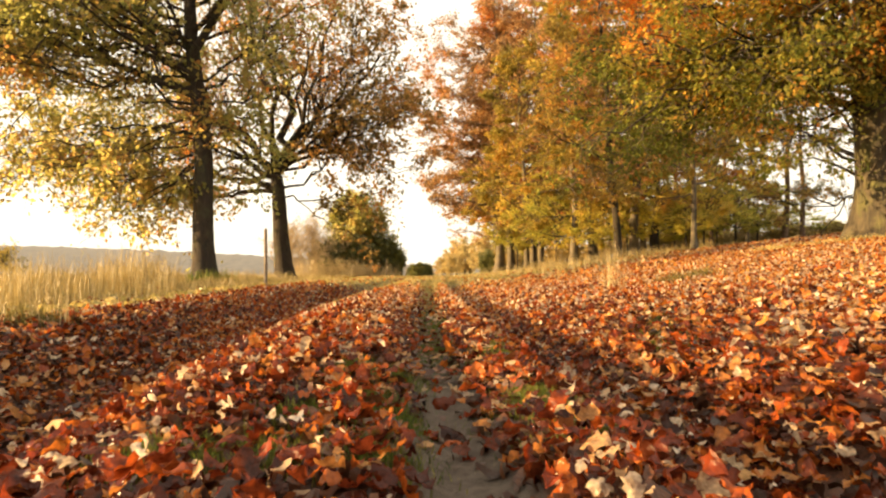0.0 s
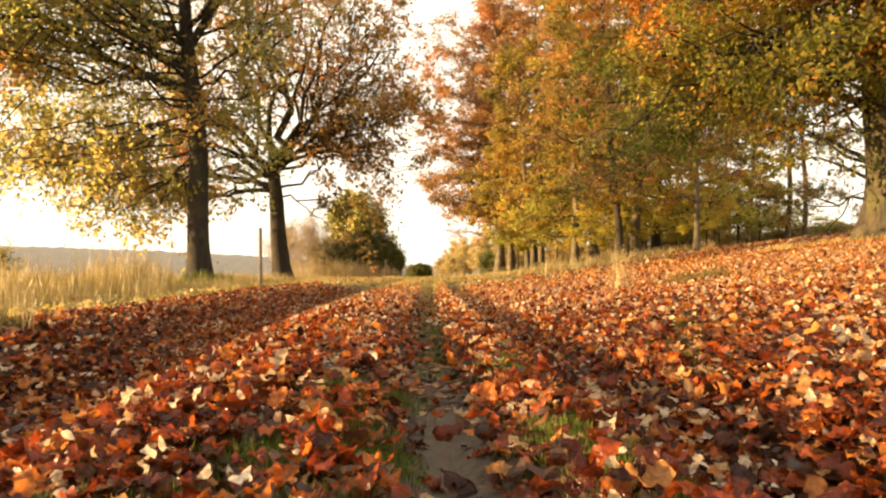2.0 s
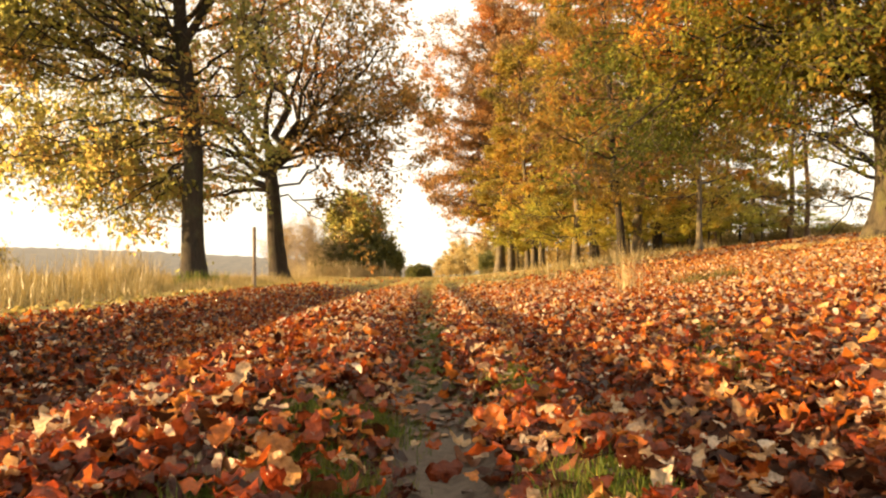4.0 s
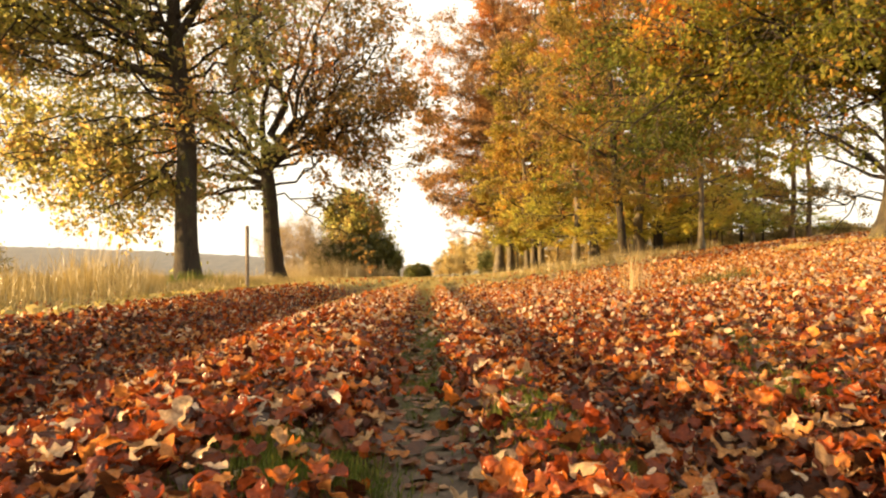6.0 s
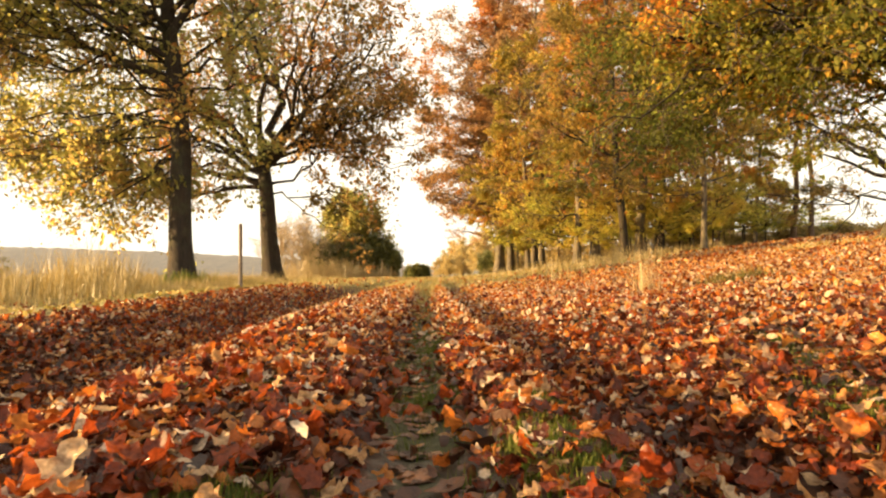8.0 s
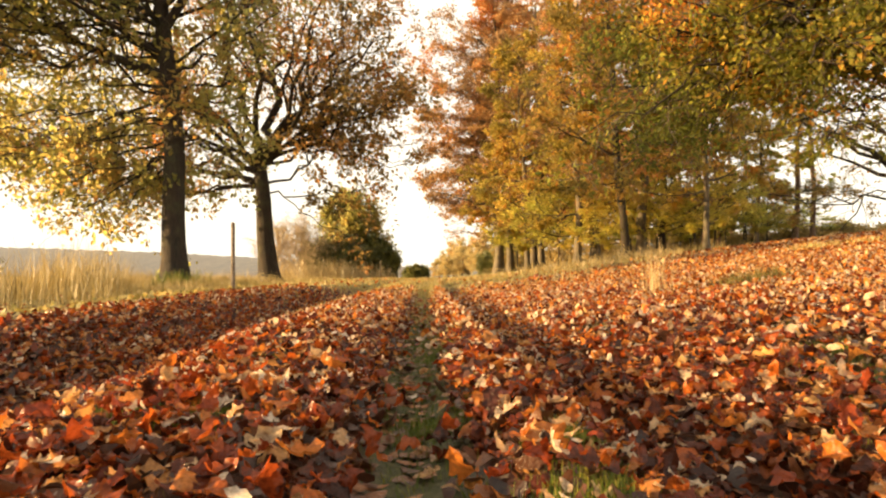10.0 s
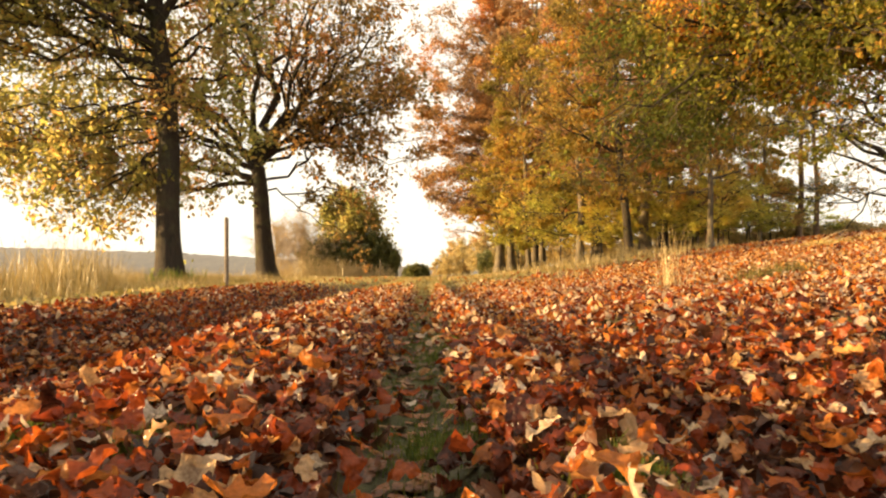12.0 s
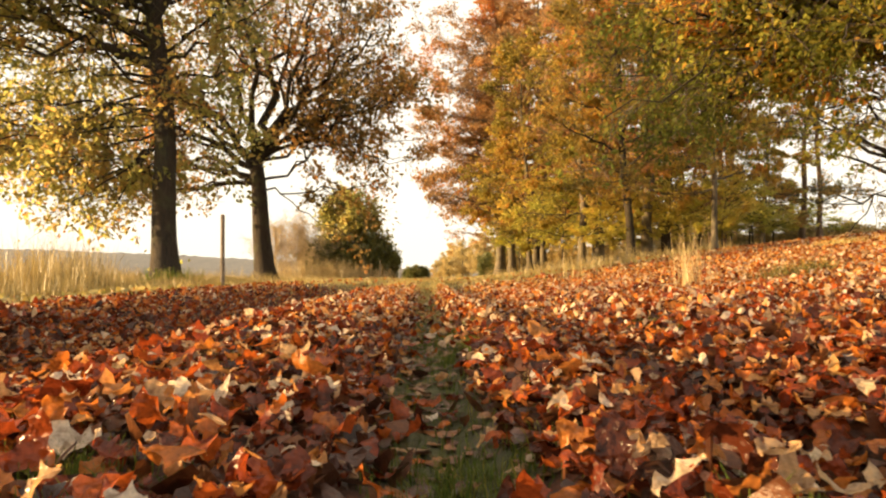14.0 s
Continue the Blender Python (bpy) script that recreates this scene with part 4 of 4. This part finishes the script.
cy, ry = 7.5 + 15 * rng.uniform(0, 1, 7600) ** 0.7, 7.0 + 12 * rng.uniform(0, 1, 3000) ** 0.8
crest = [blades(rng, x[keep], y[keep], 0.11, 0.016, 0.5, 2), blades(rng, left_rut_x(cy) + 0.42 + rng.normal(0, 0.14, 7600), cy, 0.10, 0.011, 0.5, 2), blades(rng, rut_x(ry) + rng.normal(0, 0.12, 3000), ry, 0.07, 0.008, 0.5, 2)]
tagged(new("verge_grass", sheet("verge_grass", *merged(crest), VERGE)), "yellowing short grass on the far verge", "grass", kind="stuff")

# pale dry grass along the foot of the wood
x, y = rng.uniform(1.5, 16.0, 10000), rng.uniform(20.0, 46.0, 10000)
d = y - (24.0 + 0.9 * np.maximum(x - 2.5, 0))
keep = (np.abs(d - 3.0) < 4.0) & (np.sin(1.7 * x + 0.6 * y) * np.sin(0.9 * y - 0.5 * x) > -0.35)
tagged(new("wood_edge_grass", sheet("wood_edge_grass", *blades(rng, x[keep], y[keep], 0.40, 0.016, 0.45, 2), GRASS_DRY)), "pale dry grass along the foot of the wood", "grass", kind="stuff")

# low broad-leaved weeds where the meadow meets the fallen leaves
x, y = rng.uniform(-6.5, -2.9, 9000), rng.uniform(4.0, 20.0, 9000)
inner = -3.0 - 0.06 * np.maximum(y - 4, 0) - x
keep = (np.abs(inner - 0.45) < 0.55) & (np.sin(2.3 * x + 1.0) * np.sin(1.7 * y) > -0.35)
tagged(new("broadleaf_weeds", sheet("broadleaf_weeds", *strewn(rng, ROUGH, x[keep], y[keep], 0.085, 0.07), VERGE)), "low yellow-green weeds along the meadow edge", "weeds", kind="stuff")

# ---- stake, fence posts ----
m, nt = material("weathered wood")
grain = noise_tex(nt, 30.0, 5.0, 0.6)
p = node(nt, "ShaderNodeBsdfPrincipled", Roughness=0.85)
nt.links.new(ramp(nt, grain, [(0.3, (0.10, 0.075, 0.055)), (0.7, (0.27, 0.21, 0.15))]), p.inputs["Base Color"])
nt.links.new(bump(nt, grain, 0.6, 0.01), p.inputs["Normal"])
nt.links.new(p.outputs[0], nt.nodes.new("ShaderNodeOutputMaterial").inputs[0])
OLD_WOOD = m


def post(name, label, x, y, height, r, lean=0.0, seed=0):
    rng = np.random.RandomState(seed)
    h = np.array([-0.2, 0.0, 0.3 * height, 0.6 * height, 0.97 * height, height, height + 0.004])
    pts = np.stack([lean * h, 0.01 * np.sin(h * 3), h], -1)
    rr = np.array([1.05, 1.05, 1.0, 0.97, 0.95, 0.75, 0.02])[:, None] * r * (1 + rng.normal(0, 0.05, (7, 8)))
    ob = tagged(new(name, sheet(name, *tube(pts, rr, 8), OLD_WOOD, False)), label, "post")
    ob.location = (x, y, gz(x, y))
    return ob


post("wooden_stake", "slim weathered wooden stake beside the track", -3.67, 13.04, 1.33 - gz(-3.67, 13.04), 0.036, 0.0, 1)
for x, y, h, s in ((-3.45, 36.0, 1.15, 2), (-2.45, 37.0, 0.95, 3)):
    tagged(post("fence_post", "thin grey wooden fence post by the bushes", x, y, 0.85 * h, 0.026, 0.01, s), group="fence posts by the bushes")


# ---- bushes ----
def bush(name, label, x, y, width, depth, height, leafmat, seed, stems=60, tufts=90, leaf=0.3, shape=(TUFT, TUFT_TRI), upright=0.75, category="bush", squash=1.6):
    """A dense bush: many rising stems from the ground, set with leaves to their tips."""
    rng = np.random.RandomState(seed)
    root = tagged(new(name), label, category)
    root.location = (x, y, gz(x, y))
    fine, places, ways = [], [], []
    for _ in range(stems):
        a, s = rng.uniform(0, 2 * np.pi), math.sqrt(rng.uniform(0, 1))
        foot = np.array([0.35 * width * s * math.cos(a), 0.35 * depth * s * math.sin(a), -0.05])
        top = height * (1 - 0.45 * s ** squash) * rng.uniform(0.6, 1.08)
        out = np.array([math.cos(a) * (1 - upright) * s * 1.6, math.sin(a) * (1 - upright) * s * 1.6, 1.0])
        line = path_from(foot, out / np.linalg.norm(out), top, 7, 0.09, 0.05, rng)
        fine.append(tube(line, np.linspace(0.03, 0.006, len(line)), 4))
        k = int(tufts * rng.uniform(0.7, 1.3))
        w = rng.uniform(0.05, 1.0, k) * (len(line) - 1.001)
        g = w.astype(int)
        spread = 0.28 * (1.15 - w / len(line))[:, None] * width / 4
        places.append(line[g] + (line[g + 1] - line[g]) * (w - g)[:, None] + rng.normal(0, 1, (k, 3)) * spread)
        ways.append((line[g + 1] - line[g]) * 1.5 + rng.normal(0, 0.35, (k, 3)))
    part("stems", sheet("stems", *merged(fine), TWIG), root, "", "stuff")
    places, ways = np.concatenate(places), np.concatenate(ways)
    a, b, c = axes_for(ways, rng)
    part("foliage", sheet("foliage", *stamped(*shape, places, a, b, c, leaf * rng.uniform(0.6, 1.3, len(places))), leafmat, False), root, "", "stuff")
    return root


bush("juniper_bush", "dense dark green juniper bush beside the track", -5.25, 39.5, 3.0, 2.8, 2.9, JUNIPER, 3, 70, 90, 0.34)
bush("juniper_bush", "dense dark green juniper bush beside the track", -6.7, 39.0, 3.0, 2.4, 2.6, JUNIPER, 4, 55, 80, 0.32)
bush("juniper_bush", "dark green juniper bush with ragged upright tips", -3.85, 39.8, 1.7, 1.8, 2.6, JUNIPER, 5, 45, 80, 0.30)
bush("small_bush", "low rounded dark green bush by the track", -2.7, 60.0, 2.2, 2.0, 1.15, JUNIPER, 6, 50, 70, 0.34)
make_tree("young_oak", "young oak with yellow-green leaves above the junipers", (-5.4, 40.6, gz(-5.4, 40.6)), 4.6, 0.08, (BARK_OAK, TWIG, OAK_GREEN), 91, 16, 1.2, 2.1, leaf=0.2, taper=0.15, top_el=50, seconds=15, thirds=5, per_twig=11, clump=0.12)
make_tree("bare_shrub", "leafless pale shrub with fine spreading twigs", (-7.8, 37.5, gz(-7.8, 37.5)), 2.9, 0.05, (PALE_TWIG, PALE_TWIG, STRAW), 92, 26, 0.3, 2.2, leaf=0.09, seconds=9, thirds=6, per_twig=1, low_el=35, top_el=75, clump=0.08)
make_tree("bare_shrub", "leafless pale shrub with fine spreading twigs", (-9.6, 39.0, gz(-9.6, 39.0)), 2.8, 0.05, (PALE_TWIG, PALE_TWIG, STRAW), 93, 22, 0.3, 2.0, leaf=0.09, seconds=8, thirds=6, per_twig=1, low_el=35, top_el=75, clump=0.08)
for x, y, w, h, s in ((5.4, 80, 3.2, 3.2, 7), (8.0, 84, 4.0, 2.8, 8)):
    bush("evergreen_bush", "dark evergreen bush at the end of the track", x, y, w, 2.5, h, JUNIPER, s, 60, 80, 0.42)
for x, y, w, h, s in ((27.0, 52.0, 5.5, 1.1, 11), (31.5, 53.5, 6.0, 1.1, 12), (36.5, 55.0, 6.0, 0.9, 13), (41.0, 54.0, 6.0, 1.1, 14), (22.5, 51.0, 5.0, 1.1, 15)):
    tagged(bush("scrub_bush", "low dull green scrub along the top of the bank", x, y, w, 3.0, h, SCRUB, s, 60, 60, 0.26, (SIMPLE_LEAF, SIMPLE_TRI)), group="scrub on the bank")

for n, (x, y, w, h) in enumerate(((7.5, 72, 6, 3.6), (12.5, 70, 7, 4.0), (17.5, 68, 7, 4.0), (22.5, 70, 8, 3.6), (27.5, 68, 7, 2.4), (15.0, 60, 6, 2.4), (20.0, 58, 6, 2.4), (11.0, 62, 5, 2.4))):
    tagged(bush("undergrowth_bush", "tangled olive-brown undergrowth inside the wood", x, y, w, 3.5, h, SCRUB, 40 + n, 34, 42, 0.34, (SIMPLE_LEAF, SIMPLE_TRI)), group="undergrowth in the wood")

# ---- golden trees beyond the end of the track ----
golden = make_tree("golden_tree", "distant golden-leaved tree beyond the track", (0, 0, -200), 8.0, 0.14, (BARK_OAK, TWIG, FAR_GOLD_HAZED), 61, 16, 0.8, 3.2, leaf=0.42, seconds=6, thirds=3, per_twig=9, low_el=8, top_el=62, droop=-0.08, clump=0.22)
for n, (x, y, wide, tall) in enumerate([(-1.3, 112, 0.6, 0.38), (-0.2, 108, 0.7, 0.42), (0.2, 105, 0.6, 0.42), (2.4, 107, 0.8, 0.60), (4.8, 100, 0.9, 0.66), (-0.6, 114, 0.62, 0.55), (1.2, 118, 0.8, 0.78), (3.4, 110, 0.9, 0.72), (6.0, 104, 1.1, 0.85), (9.2, 100, 1.2, 1.05), (1.8, 128, 1.0, 0.9), (12.5, 104, 1.3, 1.3)]):
    plant(golden, x, y, 49 * n, wide, tall, group="trees beyond the track")
drop_kind(golden)
# low golden shrub far out in the field
make_tree("golden_shrub", "small golden shrub out in the field", (-27.4, 40.0, gz(-27.4, 40.0)), 1.7, 0.05, (BARK_OAK, TWIG, BEECH_YELLOW), 62, 12, 0.2, 1.5, leaf=0.16, seconds=6, thirds=4, per_twig=8, low_el=20, top_el=65)


# ---- tufts of stalks ----
def stalks(name, label, x, y, n, height, spread, mat, seed, width=0.009, lean=0.16):
    rng = np.random.RandomState(seed)
    px, py = x + rng.normal(0, spread, n), y + rng.normal(0, spread, n)
    v, f = blades(rng, px, py, height, width, lean)
    return tagged(new(name, sheet(name, v, f, mat)), label, "grass tuft", kind="stuff")


stalks("reed_tuft", "tuft of pale dry reed stalks among the leaves", 2.22, 8.65, 90, 0.60, 0.08, STRAW, 1, 0.006, 0.24)
for x, y, n, h, s in ((2.55, 15.5, 30, 0.6, 2), (3.6, 19.0, 40, 0.55, 3), (5.2, 22.0, 60, 0.5, 4), (6.8, 27.0, 60, 0.6, 5), (4.4, 26.0, 60, 0.5, 6), (7.6, 31.0, 70, 0.7, 7)):
    tagged(stalks("dry_grass_tuft", "clump of dry straw-coloured grass on the bank", x, y, n, h, 0.22, GRASS_DRY, s, 0.014, 0.25), group="dry grass on the bank")
for x, y, s in ((3.05, 8.55, 11), (3.5, 8.75, 12), (-2.75, 4.2, 13)):
    tagged(stalks("grass_tussock", "low dull olive grass tussock among the leaves", x, y, 460, 0.17, 0.12, OLIVE, s, 0.006, 0.55), group="tussocks among the leaves")
for x, y, h, s in ((-7.4, 36.2, 1.5, 21), (-6.4, 36.6, 1.4, 22), (-4.9, 37.2, 1.2, 23), (-8.6, 37.0, 1.3, 24), (-3.6, 37.6, 0.9, 25), (-5.6, 36.4, 1.3, 26)):
    tagged(stalks("dry_grass_tuft", "tall golden dry grass in front of the bushes", x, y, 240, 0.8 * h, 0.40, STRAW, s, 0.018, 0.42), group="dry grass by the bushes")
tagged(stalks("nettle_clump", "green nettles at the foot of the oak", -6.72, 18.35, 380, 0.44, 0.26, GRASS_GREEN, 31, 0.03, 0.4), category="weeds")

tagged(stalks("straw_tuft", "few pale dry stalks beside a tussock", -2.68, 4.2, 14, 0.34, 0.10, STRAW, 32, 0.007, 0.2))
for x, y, s in ((-6.0, 18.9, 33), (-5.5, 19.3, 34), (-7.6, 18.6, 35)):
    tagged(stalks("grass_tussock", "green tussock round the foot of the oak", x, y, 260, 0.24, 0.22, VERGE, s, 0.02, 0.5), group="tussocks round the oak")

for x, y, s in ((9.0, 14.2, 41), (9.6, 13.8, 42), (8.5, 14.9, 43), (10.9, 13.7, 44), (8.2, 16.2, 45), (11.6, 14.1, 46), (7.6, 15.4, 47)):
    tagged(stalks("grass_tussock", "short yellow-green grass round the great oak", x, y, 240, 0.17, 0.26, VERGE, s, 0.012, 0.6), group="grass round the great oak")

# ---- surface roots of the oaks ----
def roots(tree, r, spread, turn, bark, seed):
    rng = np.random.RandomState(seed)
    x, y, z = tree.location
    for k in range(6):
        a = turn + k * 1.05 + rng.uniform(-0.25, 0.25)
        way = np.array((math.cos(a), math.sin(a)))
        s = np.linspace(0, 1, 8)
        out = r * 0.2 + (spread + 0.5 * r) * rng.uniform(0.7, 1.2) * s
        px, py = x + way[0] * out - way[1] * 0.12 * np.sin(4 * s), y + way[1] * out + way[0] * 0.12 * np.sin(4 * s)
        pz = ground_z(px, py) + 0.9 * r * np.exp(-3.6 * s) - 0.10 * s
        rad = r * (0.40 - 0.28 * s)
        part("root", sheet("root", *tube(np.stack([px - x, py - y, pz - z], -1), rad, 8), bark), tree, "thick mossy surface root")


roots(FIRST_OAK, 0.40, 0.85, 0.2, BARK_OAK, 3)
roots(SECOND_OAK, 0.40, 0.6, 0.5, BARK_OAK, 4)
roots(GREAT_OAK, 0.60, 0.9, 0.3, BARK_PALE, 6)

# ---- fallen branch on the bank ----
rng = np.random.RandomState(77)
pieces = []
for k, (s, way, ln, r) in enumerate((((0, 0, 0.02), (1, 0.2, 0.25), 1.7, 0.02), ((0.5, 0.1, 0.12), (0.7, -0.3, 0.45), 0.8, 0.012), ((0.9, 0.2, 0.2), (0.8, 0.5, 0.1), 0.7, 0.010), ((1.1, 0.2, 0.2), (0.9, -0.2, 0.3), 0.6, 0.008))):
    line = path_from(s, np.array(way) / np.linalg.norm(way), ln, 9, 0.08, -0.045, rng)
    pieces.append(tube(line, np.linspace(r, 0.004, len(line)), 6))
b_ = tagged(new("fallen_branch", sheet("fallen_branch", *merged(pieces), PALE_TWIG)), "arched fallen branch lying on the leafy bank", "branch")
b_.location = (8.3, 17.6, gz(8.3, 17.6))

# ---- single leaves lying on top, near the track ----
rng = np.random.RandomState(21)
meshes = [sheet("leaf", v * 0.066, f, LITTER_ONE) for v, f in CLOSE]
flat = [sheet("leaf", v * np.array((0.078, 0.078, 0.03)), f, LITTER_ONE) for v, f in CLOSE]
placed = 0
while placed < 290:
    x, y = rng.uniform(-1.9, 1.9), rng.uniform(0.5, 5.2)
    bare_here = abs(x - float(rut_x(y))) < 0.13
    if bare_here and rng.uniform() > 0.7:
        continue
    ob = new("leaf", (flat if bare_here else meshes)[rng.randint(len(meshes))])
    tilt = 0.08 if bare_here else min(abs(rng.normal(0, 0.3)), 0.8)
    lift = 0.006 if bare_here else rng.uniform(0.025, 0.045)
    ob.matrix_basis = Matrix.Translation((x, y, gz(x, y) + lift)) @ Euler((tilt * math.cos(placed), tilt * math.sin(placed), rng.uniform(0, 6.28))).to_matrix().to_4x4() @ Matrix.Scale(rng.uniform(0.65, 0.95), 4)
    ob.parent = litter
    placed += 1
